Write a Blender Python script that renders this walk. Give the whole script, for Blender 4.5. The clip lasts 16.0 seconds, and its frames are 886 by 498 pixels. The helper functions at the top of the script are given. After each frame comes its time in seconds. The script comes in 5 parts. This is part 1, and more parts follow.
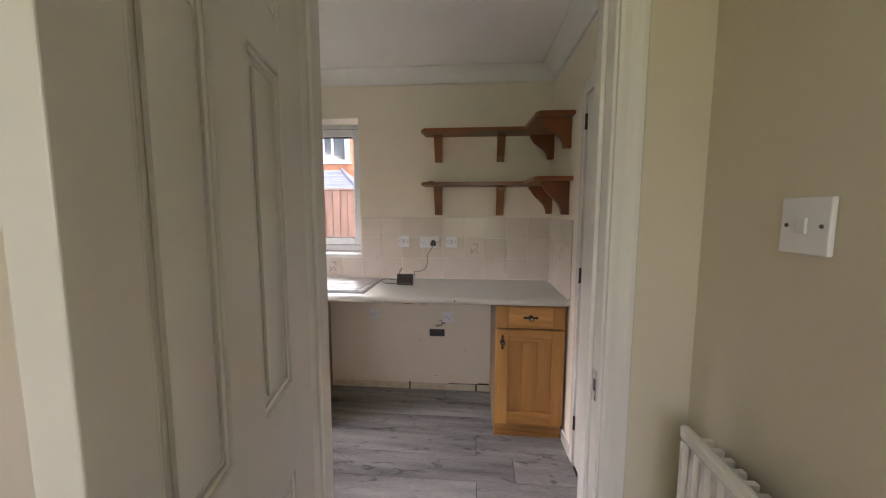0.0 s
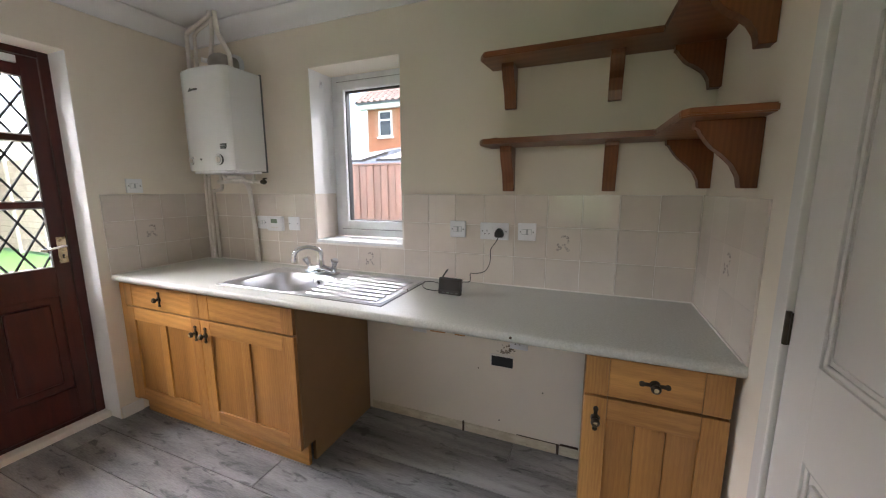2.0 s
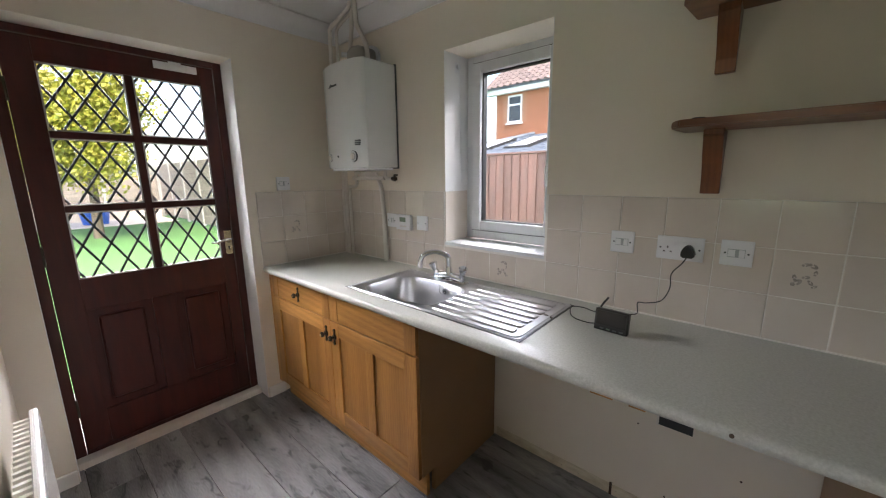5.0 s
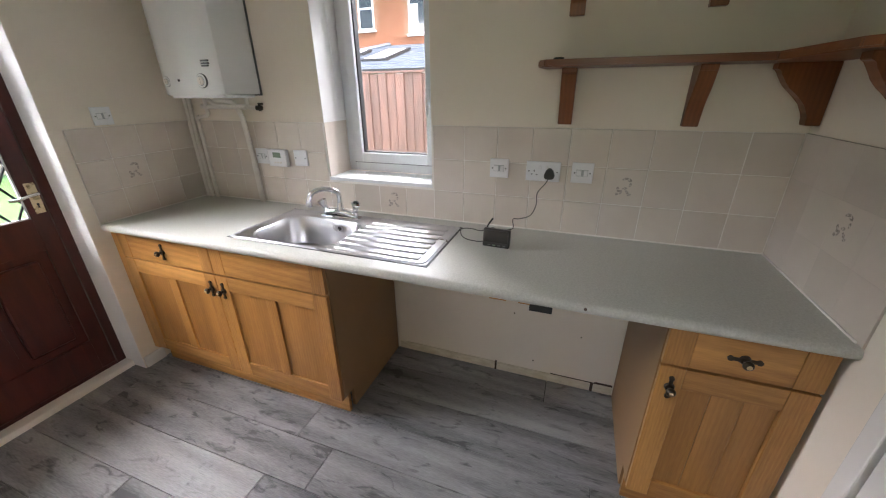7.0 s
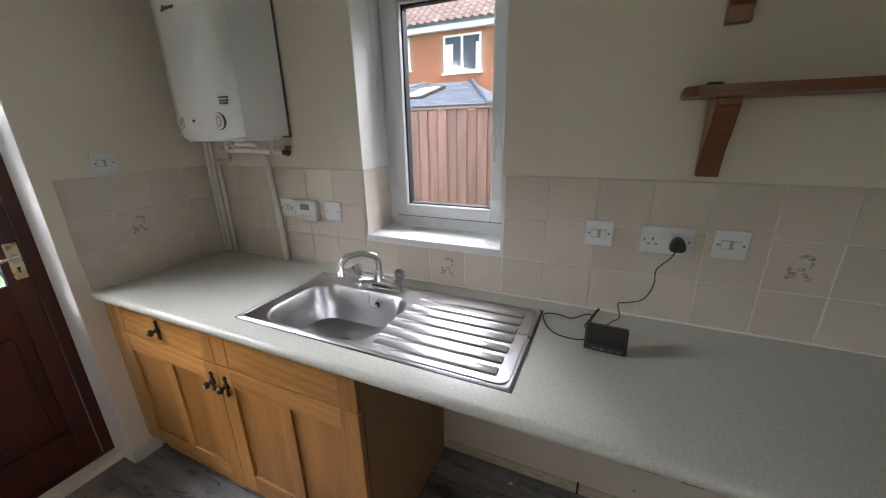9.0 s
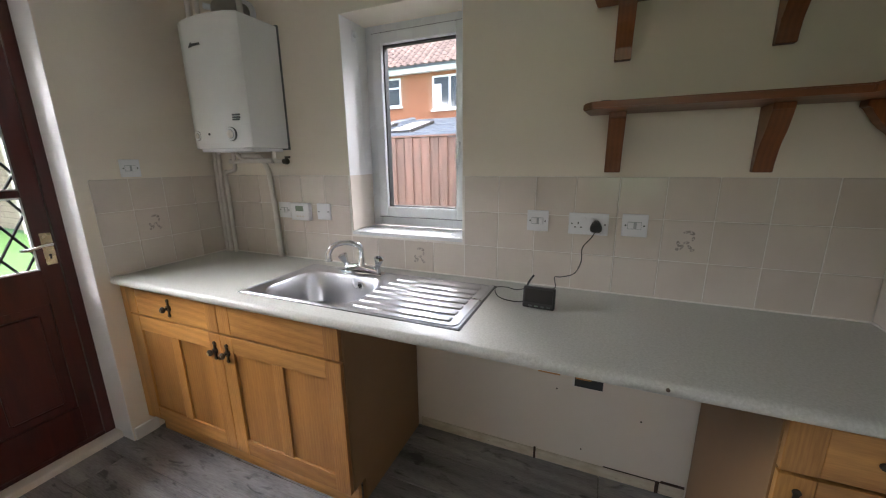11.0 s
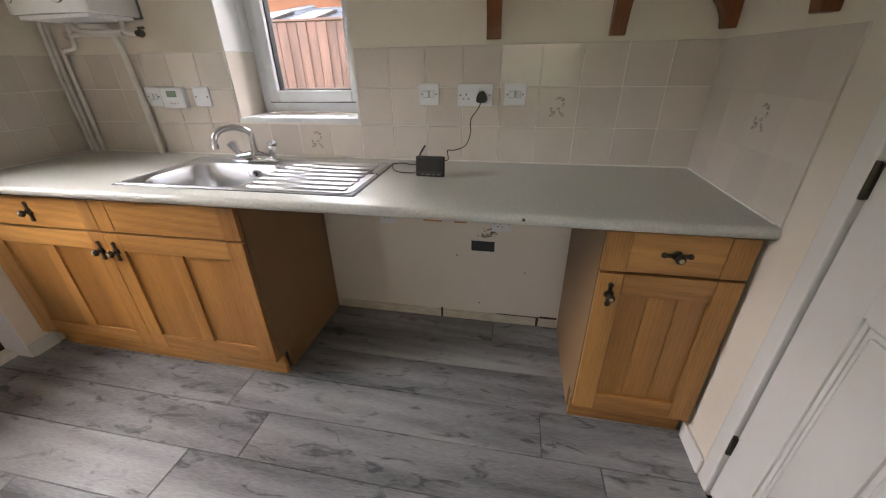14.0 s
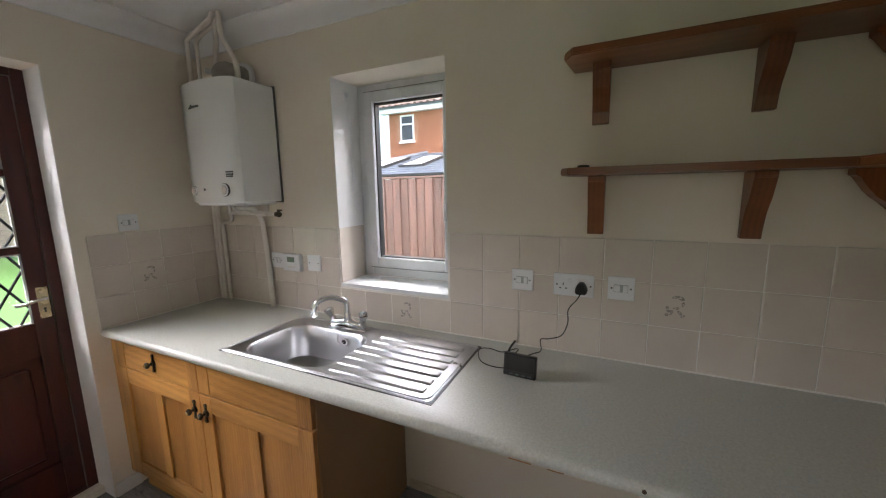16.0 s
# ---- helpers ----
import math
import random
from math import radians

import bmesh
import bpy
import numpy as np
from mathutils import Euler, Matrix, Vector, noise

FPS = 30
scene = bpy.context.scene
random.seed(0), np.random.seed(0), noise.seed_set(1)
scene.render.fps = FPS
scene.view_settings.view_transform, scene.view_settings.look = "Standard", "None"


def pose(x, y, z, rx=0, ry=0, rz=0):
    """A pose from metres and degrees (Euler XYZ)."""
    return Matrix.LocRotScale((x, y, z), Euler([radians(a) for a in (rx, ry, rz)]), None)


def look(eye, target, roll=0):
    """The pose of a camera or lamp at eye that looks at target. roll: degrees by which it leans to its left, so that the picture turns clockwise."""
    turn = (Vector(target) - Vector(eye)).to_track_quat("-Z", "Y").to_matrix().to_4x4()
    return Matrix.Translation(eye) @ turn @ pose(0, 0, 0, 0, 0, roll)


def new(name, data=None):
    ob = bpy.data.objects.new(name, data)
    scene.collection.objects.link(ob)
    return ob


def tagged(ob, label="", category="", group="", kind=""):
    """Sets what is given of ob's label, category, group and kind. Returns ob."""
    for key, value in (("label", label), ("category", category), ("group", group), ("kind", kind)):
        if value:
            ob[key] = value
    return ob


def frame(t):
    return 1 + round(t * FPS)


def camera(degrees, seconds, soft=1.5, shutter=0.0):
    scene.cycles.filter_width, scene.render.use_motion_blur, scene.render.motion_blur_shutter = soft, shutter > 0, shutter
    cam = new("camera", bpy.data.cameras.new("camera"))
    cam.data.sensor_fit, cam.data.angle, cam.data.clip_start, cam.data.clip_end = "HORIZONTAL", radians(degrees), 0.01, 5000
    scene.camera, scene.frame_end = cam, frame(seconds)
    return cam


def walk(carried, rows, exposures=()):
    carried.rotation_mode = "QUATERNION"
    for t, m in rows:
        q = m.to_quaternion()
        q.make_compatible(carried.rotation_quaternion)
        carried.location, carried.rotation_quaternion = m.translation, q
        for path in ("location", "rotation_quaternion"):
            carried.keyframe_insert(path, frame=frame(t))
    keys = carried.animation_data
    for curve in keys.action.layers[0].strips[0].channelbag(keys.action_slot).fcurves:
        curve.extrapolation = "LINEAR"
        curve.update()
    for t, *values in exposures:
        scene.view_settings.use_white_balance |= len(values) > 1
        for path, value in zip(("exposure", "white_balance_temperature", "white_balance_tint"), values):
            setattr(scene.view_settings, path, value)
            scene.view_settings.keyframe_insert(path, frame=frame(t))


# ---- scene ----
cam = camera(100.8, 16.0, soft=1.15)
PATH = [
    (0, (0.085, 0.172, 1.423), (-0.079, 2.155, 1.214), 0.1),
    (0.5, (0.158, 0.43, 1.445), (-0.172, 2.39, 1.225), 0.1),
    (1, (0.183, 0.698, 1.422), (-0.312, 2.622, 1.196), 0.0),
    (1.5, (0.203, 0.928, 1.423), (-0.397, 2.818, 1.161), -0.2),
    (2, (0.219, 1.1, 1.399), (-0.526, 2.928, 1.076), -0.1),
    (2.5, (0.168, 1.204, 1.409), (-0.832, 2.893, 1.028), -0.0),
    (3, (0.05, 1.285, 1.434), (-1.154, 2.835, 1.048), -0.2),
    (3.2, (0.032, 1.368, 1.462), (-1.313, 2.793, 1.06), -0.8),
    (5.3, (-0.046, 1.353, 1.451), (-1.305, 2.86, 1.072), -0.5),
    (5.5, (-0.055, 1.291, 1.438), (-1.146, 2.919, 1.038), -0.3),
    (6, (-0.04, 1.243, 1.413), (-0.833, 2.952, 0.741), -0.8),
    (6.5, (-0.042, 1.242, 1.438), (-0.684, 2.964, 0.649), -0.6),
    (7, (-0.104, 1.236, 1.524), (-0.736, 2.959, 0.729), -0.6),
    (7.5, (-0.193, 1.297, 1.567), (-0.838, 3.034, 0.815), -0.6),
    (8, (-0.306, 1.442, 1.569), (-0.966, 3.199, 0.879), -0.6),
    (8.5, (-0.409, 1.611, 1.563), (-1.148, 3.348, 0.901), -0.8),
    (8.7, (-0.436, 1.649, 1.556), (-1.207, 3.374, 0.9), -0.8),
    (10.8, (-0.252, 1.399, 1.434), (-1.066, 3.177, 1.015), -0.8),
    (11, (-0.216, 1.373, 1.436), (-0.977, 3.163, 0.971), -0.7),
    (11.5, (-0.16, 1.318, 1.375), (-0.783, 3.14, 0.832), -0.8),
    (12, (-0.119, 1.293, 1.294), (-0.669, 3.058, 0.531), -0.9),
    (12.5, (-0.09, 1.284, 1.277), (-0.607, 2.999, 0.387), -0.9),
    (13, (-0.095, 1.274, 1.299), (-0.572, 2.992, 0.394), -0.9),
    (13.5, (-0.087, 1.264, 1.311), (-0.526, 2.993, 0.404), -0.9),
    (14, (-0.06, 1.272, 1.307), (-0.412, 3.02, 0.402), -1.0),
    (14.5, (-0.056, 1.268, 1.361), (-0.301, 3.061, 0.508), -1.0),
    (15, (-0.064, 1.284, 1.449), (-0.224, 3.207, 0.921), -1.0),
    (15.5, (-0.081, 1.352, 1.509), (-0.268, 3.316, 1.186), -0.7),
    (16, (-0.111, 1.476, 1.556), (-0.956, 3.261, 1.241), -1.0),
]
EXPO = [(0.0, 2.80, 7200, 27), (0.5, 2.66, 7150, 26), (1.0, 2.70, 6900, 23), (1.5, 2.76, 6750, 21), (2.5, 2.55, 6700, 19), (3.0, 2.45, 6650, 18), (5.5, 2.28, 6600, 18), (6.0, 2.52, 6500, 18), (7.0, 2.70, 6650, 19), (8.5, 2.15, 6550, 17), (11.0, 2.36, 6600, 18), (12.5, 2.62, 6800, 19), (14.0, 2.55, 7000, 20), (15.0, 2.68, 7300, 22), (15.5, 2.54, 7200, 21), (16.0, 2.22, 6750, 19)]
walk(cam, [(t, look(eye, target, roll)) for t, eye, target, roll in PATH], EXPO)

# ---- world, sun, large lights ----
world = bpy.data.worlds.new("sky_world")
scene.world = world
world.use_nodes = True
wn = world.node_tree.nodes
sky = wn.new("ShaderNodeTexSky")
sky.sky_type, sky.sun_disc = "NISHITA", False
sky.sun_elevation, sky.sun_rotation = radians(52), radians(112)
sky.dust_density, sky.air_density, sky.ozone_density = 3.0, 1.2, 1.0
wn["Background"].inputs["Strength"].default_value = 0.15
world.node_tree.links.new(sky.outputs[0], wn["Background"].inputs["Color"])
sun = new("sun", bpy.data.lights.new("sun", "SUN"))
sun.data.energy, sun.data.angle, sun.data.color = 1.4, radians(12), (1.0, 0.95, 0.88)
sun.matrix_world = look((10, -4, 14), (0, 0, 0))
# Added fill lamp behind the doorway; the window it implies is unseen.
hall_light = new("hall_fill_light", bpy.data.lights.new("hall_fill_light", "AREA"))
hall_light.data.shape, hall_light.data.size, hall_light.data.size_y = "RECTANGLE", 1.7, 1.4
hall_light.data.energy, hall_light.data.color = 0.75, (1.0, 0.96, 0.9)
hall_light.matrix_world = look((-0.2, -2.34, 1.6), (-0.05, 2.0, 1.2))


def sky_light(name, energy, w, h, eye, target):
    """A lamp that stands in for the sky's light above an opening."""
    ob = new(name, bpy.data.lights.new(name, "AREA"))
    ob.data.shape, ob.data.size, ob.data.size_y = "RECTANGLE", w, h
    ob.data.energy, ob.data.color = energy, (0.94, 0.97, 1.0)
    ob.matrix_world = look(eye, target)


sky_light("door_sky_light", 215.0, 4.5, 1.2, (-4.3, 2.0, 3.15), (-1.6, 2.0, 1.0))
sky_light("garden_sky_light", 430.0, 8.0, 1.6, (-11.5, 1.2, 4.9), (-2.0, 2.0, 2.2))
sky_light("window_sky_light", 80.0, 3.4, 1.0, (-1.0, 4.9, 3.3), (-1.1, 2.7, 1.2))


# ---- materials ----
def mk(name, c1, c2, scale=6.0, stretch=(1, 1, 1), rough=0.5, bump=0.1, metal=0.0, rnd=0.0, fine=60.0, c3=None, spot=0.0, rvar=0.08, detail=6.0, dist=0.0, coat=0.0):
    """Two colours mixed by stretched noise, a second fine noise for relief and gloss, and optional dark spots."""
    m = bpy.data.materials.new(name)
    m.use_nodes = True
    nt = m.node_tree
    n, l = nt.nodes, nt.links
    b = n["Principled BSDF"]
    tc, mp = n.new("ShaderNodeTexCoord"), n.new("ShaderNodeMapping")
    mp.inputs["Scale"].default_value = stretch
    l.new(tc.outputs["Object"], mp.inputs["Vector"])
    oi = n.new("ShaderNodeObjectInfo")
    if rnd:
        sh = n.new("ShaderNodeVectorMath")
        sh.operation = "SCALE"
        sh.inputs[0].default_value = (17.0, 31.0, 23.0)
        l.new(oi.outputs["Random"], sh.inputs["Scale"])
        l.new(sh.outputs[0], mp.inputs["Location"])
    na, nb = n.new("ShaderNodeTexNoise"), n.new("ShaderNodeTexNoise")
    na.inputs["Scale"].default_value, na.inputs["Detail"].default_value, na.inputs["Distortion"].default_value = scale, detail, dist
    nb.inputs["Scale"].default_value, nb.inputs["Detail"].default_value = fine, 4.0
    l.new(mp.outputs[0], na.inputs["Vector"])
    l.new(mp.outputs[0], nb.inputs["Vector"])
    rp = n.new("ShaderNodeValToRGB")
    rp.color_ramp.elements[0].position, rp.color_ramp.elements[1].position = 0.3, 0.7
    rp.color_ramp.elements[0].color, rp.color_ramp.elements[1].color = (*c1, 1), (*c2, 1)
    l.new(na.outputs["Fac"], rp.inputs["Fac"])
    col = rp.outputs["Color"]
    if c3:
        r3 = n.new("ShaderNodeValToRGB")
        r3.color_ramp.elements[0].position, r3.color_ramp.elements[1].position = 0.62 - spot, 0.72 - spot
        r3.color_ramp.elements[0].color, r3.color_ramp.elements[1].color = (0, 0, 0, 1), (1, 1, 1, 1)
        l.new(nb.outputs["Fac"], r3.inputs["Fac"])
        mx = n.new("ShaderNodeMix")
        mx.data_type = "RGBA"
        l.new(r3.outputs["Color"], mx.inputs["Factor"])
        l.new(col, mx.inputs["A"])
        mx.inputs["B"].default_value = (*c3, 1)
        col = mx.outputs["Result"]
    if rnd:
        hv = n.new("ShaderNodeHueSaturation")
        mr = n.new("ShaderNodeMapRange")
        mr.inputs["To Min"].default_value, mr.inputs["To Max"].default_value = 1 - rnd, 1 + rnd
        l.new(oi.outputs["Random"], mr.inputs["Value"])
        l.new(mr.outputs[0], hv.inputs["Value"])
        l.new(col, hv.inputs["Color"])
        col = hv.outputs["Color"]
    l.new(col, b.inputs["Base Color"])
    rr = n.new("ShaderNodeMapRange")
    rr.inputs["To Min"].default_value, rr.inputs["To Max"].default_value = max(0.02, rough - rvar), min(1, rough + rvar)
    l.new(na.outputs["Fac"], rr.inputs["Value"])
    l.new(rr.outputs[0], b.inputs["Roughness"])
    b.inputs["Metallic"].default_value = metal
    b.inputs["Coat Weight"].default_value = coat
    b.inputs["Coat Roughness"].default_value = 0.15
    if bump:
        bp = n.new("ShaderNodeBump")
        bp.inputs["Strength"].default_value, bp.inputs["Distance"].default_value = bump, 0.004
        l.new(nb.outputs["Fac"], bp.inputs["Height"])
        l.new(bp.outputs[0], b.inputs["Normal"])
    return m


def wood(name, dark, light, along, period, warp=7.0, pores=0.35, rough=0.4, rnd=0.08, bump=0.1, knots=0.0, squash=0.08, warp_scale=0.2, bands=0.13):
    """Sawn timber: warped growth bands along one axis, a broad drift of tone, fine pores and a few darker knots."""
    m = bpy.data.materials.new(name)
    m.use_nodes = True
    n, l = m.node_tree.nodes, m.node_tree.links
    b = n["Principled BSDF"]
    tc, mp, oi, sh = n.new("ShaderNodeTexCoord"), n.new("ShaderNodeMapping"), n.new("ShaderNodeObjectInfo"), n.new("ShaderNodeVectorMath")
    mp.inputs["Scale"].default_value = tuple(squash if a == along else 1.0 for a in "xyz")
    sh.operation = "SCALE"
    sh.inputs[0].default_value = (17.0, 31.0, 23.0)
    l.new(oi.outputs["Random"], sh.inputs["Scale"])
    l.new(sh.outputs[0], mp.inputs["Location"])
    l.new(tc.outputs["Object"], mp.inputs["Vector"])
    wv = n.new("ShaderNodeTexWave")
    wv.bands_direction = {"x": "DIAGONAL", "y": "X", "z": "X"}[along]
    wv.inputs["Scale"].default_value = 0.314 / period * (0.6 if along == "x" else 1.0)
    wv.inputs["Distortion"].default_value, wv.inputs["Detail"].default_value = warp, 3.0
    wv.inputs["Detail Scale"].default_value = warp_scale
    l.new(mp.outputs[0], wv.inputs["Vector"])

    def noise(scale, detail):
        t = n.new("ShaderNodeTexNoise")
        t.inputs["Scale"].default_value, t.inputs["Detail"].default_value = scale, detail
        l.new(mp.outputs[0], t.inputs["Vector"])
        return t.outputs["Fac"]

    def mix(kind, fac, a, c):
        x = n.new("ShaderNodeMath")
        x.operation = kind
        for i, v in enumerate((a, c) if fac is None else (a, fac, c)):
            if isinstance(v, (int, float)):
                x.inputs[i].default_value = v
            else:
                l.new(v, x.inputs[i])
        return x.outputs[0]

    broad, pore = noise(7.0, 4.0), noise(260.0, 3.0)
    tone = mix("MULTIPLY_ADD", bands, wv.outputs["Fac"], mix("MULTIPLY_ADD", 1.3, broad, -0.15 - bands * 0.5))
    tone = mix("MULTIPLY_ADD", pores, pore, mix("SUBTRACT", None, tone, pores * 0.5))
    if knots:
        tn = n.new("ShaderNodeTexNoise")
        mk2 = n.new("ShaderNodeMapping")
        mk2.inputs["Scale"].default_value = tuple(0.35 if a == along else 1.0 for a in "xyz")
        l.new(sh.outputs[0], mk2.inputs["Location"])
        l.new(tc.outputs["Object"], mk2.inputs["Vector"])
        l.new(mk2.outputs[0], tn.inputs["Vector"])
        tn.inputs["Scale"].default_value, tn.inputs["Detail"].default_value, tn.inputs["Distortion"].default_value = 20.0, 8.0, 1.2
        kr = n.new("ShaderNodeMapRange")
        kr.inputs["From Min"].default_value, kr.inputs["From Max"].default_value = 0.58, 0.74
        l.new(tn.outputs["Fac"], kr.inputs["Value"])
        tone = mix("MULTIPLY_ADD", -knots, kr.outputs[0], tone)
    rp = n.new("ShaderNodeValToRGB")
    rp.color_ramp.elements[0].position, rp.color_ramp.elements[1].position = 0.12, 0.88
    rp.color_ramp.elements[0].color, rp.color_ramp.elements[1].color = (*dark, 1), (*light, 1)
    l.new(tone, rp.inputs["Fac"])
    hv, mr = n.new("ShaderNodeHueSaturation"), n.new("ShaderNodeMapRange")
    mr.inputs["To Min"].default_value, mr.inputs["To Max"].default_value = 1 - rnd, 1 + rnd
    l.new(oi.outputs["Random"], mr.inputs["Value"])
    l.new(mr.outputs[0], hv.inputs["Value"])
    l.new(rp.outputs["Color"], hv.inputs["Color"])
    l.new(hv.outputs["Color"], b.inputs["Base Color"])
    l.new(mix("MULTIPLY_ADD", -0.12, tone, rough + 0.06), b.inputs["Roughness"])
    bp = n.new("ShaderNodeBump")
    bp.inputs["Strength"].default_value, bp.inputs["Distance"].default_value = bump, 0.003
    l.new(tone, bp.inputs["Height"])
    l.new(bp.outputs[0], b.inputs["Normal"])
    return m


M_WALL = mk("cream_emulsion", (0.775, 0.705, 0.595), (0.83, 0.765, 0.655), 1.6, rough=0.55, bump=0.10, fine=90)
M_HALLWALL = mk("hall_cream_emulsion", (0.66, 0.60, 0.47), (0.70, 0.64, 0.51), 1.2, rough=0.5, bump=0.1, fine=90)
M_CEIL = mk("ceiling_paint", (0.80, 0.80, 0.79), (0.86, 0.86, 0.85), 1.2, rough=0.75, bump=0.1, fine=120)
M_GLOSS = mk("white_gloss_paint", (0.79, 0.775, 0.74), (0.84, 0.825, 0.79), 2.0, rough=0.22, bump=0.05, fine=35)
M_TILE = mk("beige_glazed_tile", (0.655, 0.585, 0.51), (0.71, 0.64, 0.565), 5.0, rough=0.11, bump=0.05, fine=22, rnd=0.045, rvar=0.04)
M_GROUT = mk("pale_grout", (0.78, 0.75, 0.69), (0.84, 0.81, 0.76), 12, rough=0.9, bump=0.3)
M_MOTIF = mk("grey_leaf_print", (0.27, 0.24, 0.22), (0.50, 0.45, 0.40), 60, rough=0.2, bump=0)
M_WORKTOP = mk("grey_green_laminate", (0.475, 0.48, 0.43), (0.595, 0.60, 0.55), 150, rough=0.34, bump=0.08, fine=220, detail=2.5, dist=0.6)
OAK1, OAK2 = (0.22, 0.086, 0.019), (0.62, 0.315, 0.092)
M_OAK_V = wood("oak_upright_grain", OAK1, OAK2, "z", 0.011, 6.0, 0.42, 0.36, 0.09, bands=0.09)
M_OAK_H = wood("oak_level_grain", OAK1, OAK2, "x", 0.012, 9.0, 0.42, 0.36, 0.09, warp_scale=0.35, bands=0.13)
# Same oak, darkened: the shade of the recessed panels is in its colour.
M_OAK_SHADE = wood("oak_panel_shaded", (0.20, 0.078, 0.017), (0.50, 0.24, 0.066), "z", 0.016, 5.0, 0.4, 0.36, 0.08, bands=0.07)
M_SIDE = mk("tan_melamine", (0.25, 0.145, 0.068), (0.31, 0.182, 0.088), 3, rough=0.45, bump=0.05)
# Near-black brown: painted shade in gaps, also real chips and nail marks.
M_DARK = mk("gap_shade_and_marks", (0.05, 0.03, 0.018), (0.08, 0.05, 0.03), 8, rough=0.8)
M_PINE = wood("stained_pine", (0.11, 0.033, 0.009), (0.29, 0.10, 0.029), "x", 0.016, 7.0, 0.3, 0.32, 0.06)
M_PINE_V = wood("stained_pine_upright", (0.11, 0.033, 0.009), (0.29, 0.10, 0.029), "z", 0.016, 6.0, 0.3, 0.32, 0.06)
M_PLANK = wood("grey_laminate_plank", (0.085, 0.087, 0.092), (0.405, 0.408, 0.412), "x", 0.026, 10.0, 0.5, 0.44, 0.12, 0.06, knots=0.45, squash=0.12, warp_scale=0.35, bands=0.10)
M_UNDER = mk("dark_underlay", (0.03, 0.03, 0.03), (0.05, 0.05, 0.05), 10, rough=0.9)
M_STEEL = mk("brushed_steel", (0.48, 0.48, 0.49), (0.58, 0.58, 0.59), 4, rough=0.29, bump=0.0, metal=1.0, rvar=0.05)
M_CHROME = mk("chrome", (0.72, 0.73, 0.74), (0.78, 0.78, 0.79), 5, rough=0.07, bump=0, metal=1.0, rvar=0.03)
M_IRON = mk("aged_pewter", (0.05, 0.042, 0.032), (0.10, 0.085, 0.065), 30, rough=0.38, bump=0.1, metal=0.8)
M_BRASS = mk("worn_brass", (0.50, 0.40, 0.24), (0.62, 0.52, 0.34), 20, rough=0.28, bump=0.05, metal=0.9)
M_BLACK = mk("black_plastic", (0.012, 0.012, 0.012), (0.02, 0.02, 0.02), 20, rough=0.35, bump=0.05)
M_SCREEN = mk("dark_screen", (0.02, 0.019, 0.018), (0.03, 0.028, 0.026), 4, rough=0.12, bump=0)
M_SOCKET = mk("white_moulded_plastic", (0.78, 0.79, 0.80), (0.82, 0.83, 0.84), 8, rough=0.32, bump=0.02)
M_BOILER = mk("white_enamel", (0.74, 0.76, 0.74), (0.80, 0.81, 0.79), 2, rough=0.06, bump=0.02, fine=12, rvar=0.02)
M_SCUFF = mk("scraped_plaster", (0.16, 0.125, 0.09), (0.42, 0.35, 0.27), 60, rough=0.9, bump=0.3)
M_FLUE = mk("dusty_grey_flue", (0.30, 0.275, 0.24), (0.46, 0.43, 0.39), 9, rough=0.6, bump=0.2)
M_PIPE = mk("painted_pipe", (0.72, 0.68, 0.61), (0.80, 0.76, 0.70), 10, rough=0.4, bump=0.15)
M_DIAL = mk("grey_dial_plastic", (0.34, 0.38, 0.38), (0.42, 0.46, 0.46), 8, rough=0.35, bump=0.02)
M_GREYTXT = mk("grey_print", (0.08, 0.09, 0.09), (0.12, 0.13, 0.13), 10, rough=0.4, bump=0)
M_LCD = mk("green_grey_display", (0.20, 0.27, 0.20), (0.24, 0.31, 0.24), 10, rough=0.2, bump=0)
M_UPVC = mk("white_upvc", (0.74, 0.77, 0.78), (0.80, 0.82, 0.83), 3, rough=0.28, bump=0.02)
M_GASKET = mk("black_gasket", (0.02, 0.02, 0.02), (0.03, 0.03, 0.03), 9, rough=0.7)
M_MAHOG = mk("mahogany_stain", (0.045, 0.008, 0.006), (0.085, 0.016, 0.011), 4, (6, 6, 0.8), rough=0.38, bump=0.15, rnd=0.05, dist=0.5)
M_LEAD = mk("lead_strip", (0.025, 0.03, 0.035), (0.05, 0.055, 0.06), 30, rough=0.5, metal=0.4)
M_FENCE = mk("red_brown_fence_board", (0.038, 0.018, 0.014), (0.115, 0.055, 0.043), 3, (8, 8, 0.9), rough=0.8, bump=0.3, rnd=0.2, dist=0.7)
M_PANEL = mk("weathered_fence_panel", (0.24, 0.20, 0.165), (0.36, 0.31, 0.265), 3, (4, 4, 1), rough=0.85, bump=0.3, rnd=0.1)
M_CONC = mk("concrete", (0.38, 0.36, 0.33), (0.48, 0.46, 0.42), 6, rough=0.9, bump=0.3)
M_GRASS = mk("lawn_green", (0.06, 0.15, 0.035), (0.09, 0.205, 0.05), 9, rough=0.9, bump=0.6, fine=160)
M_PATIO = mk("pale_paving", (0.42, 0.37, 0.31), (0.55, 0.49, 0.42), 4, rough=0.9, bump=0.3, rnd=0.1)
M_LEAF = mk("yellow_green_leaf", (0.17, 0.21, 0.025), (0.46, 0.39, 0.05), 3.0, rough=0.6, bump=0)
M_BARK = mk("grey_bark", (0.10, 0.075, 0.055), (0.18, 0.14, 0.10), 8, (3, 3, 0.6), rough=0.95, bump=0.5)
M_BRICK = mk("orange_brick", (0.34, 0.135, 0.07), (0.47, 0.205, 0.115), 5, rough=0.9, bump=0.3, rnd=0.12)
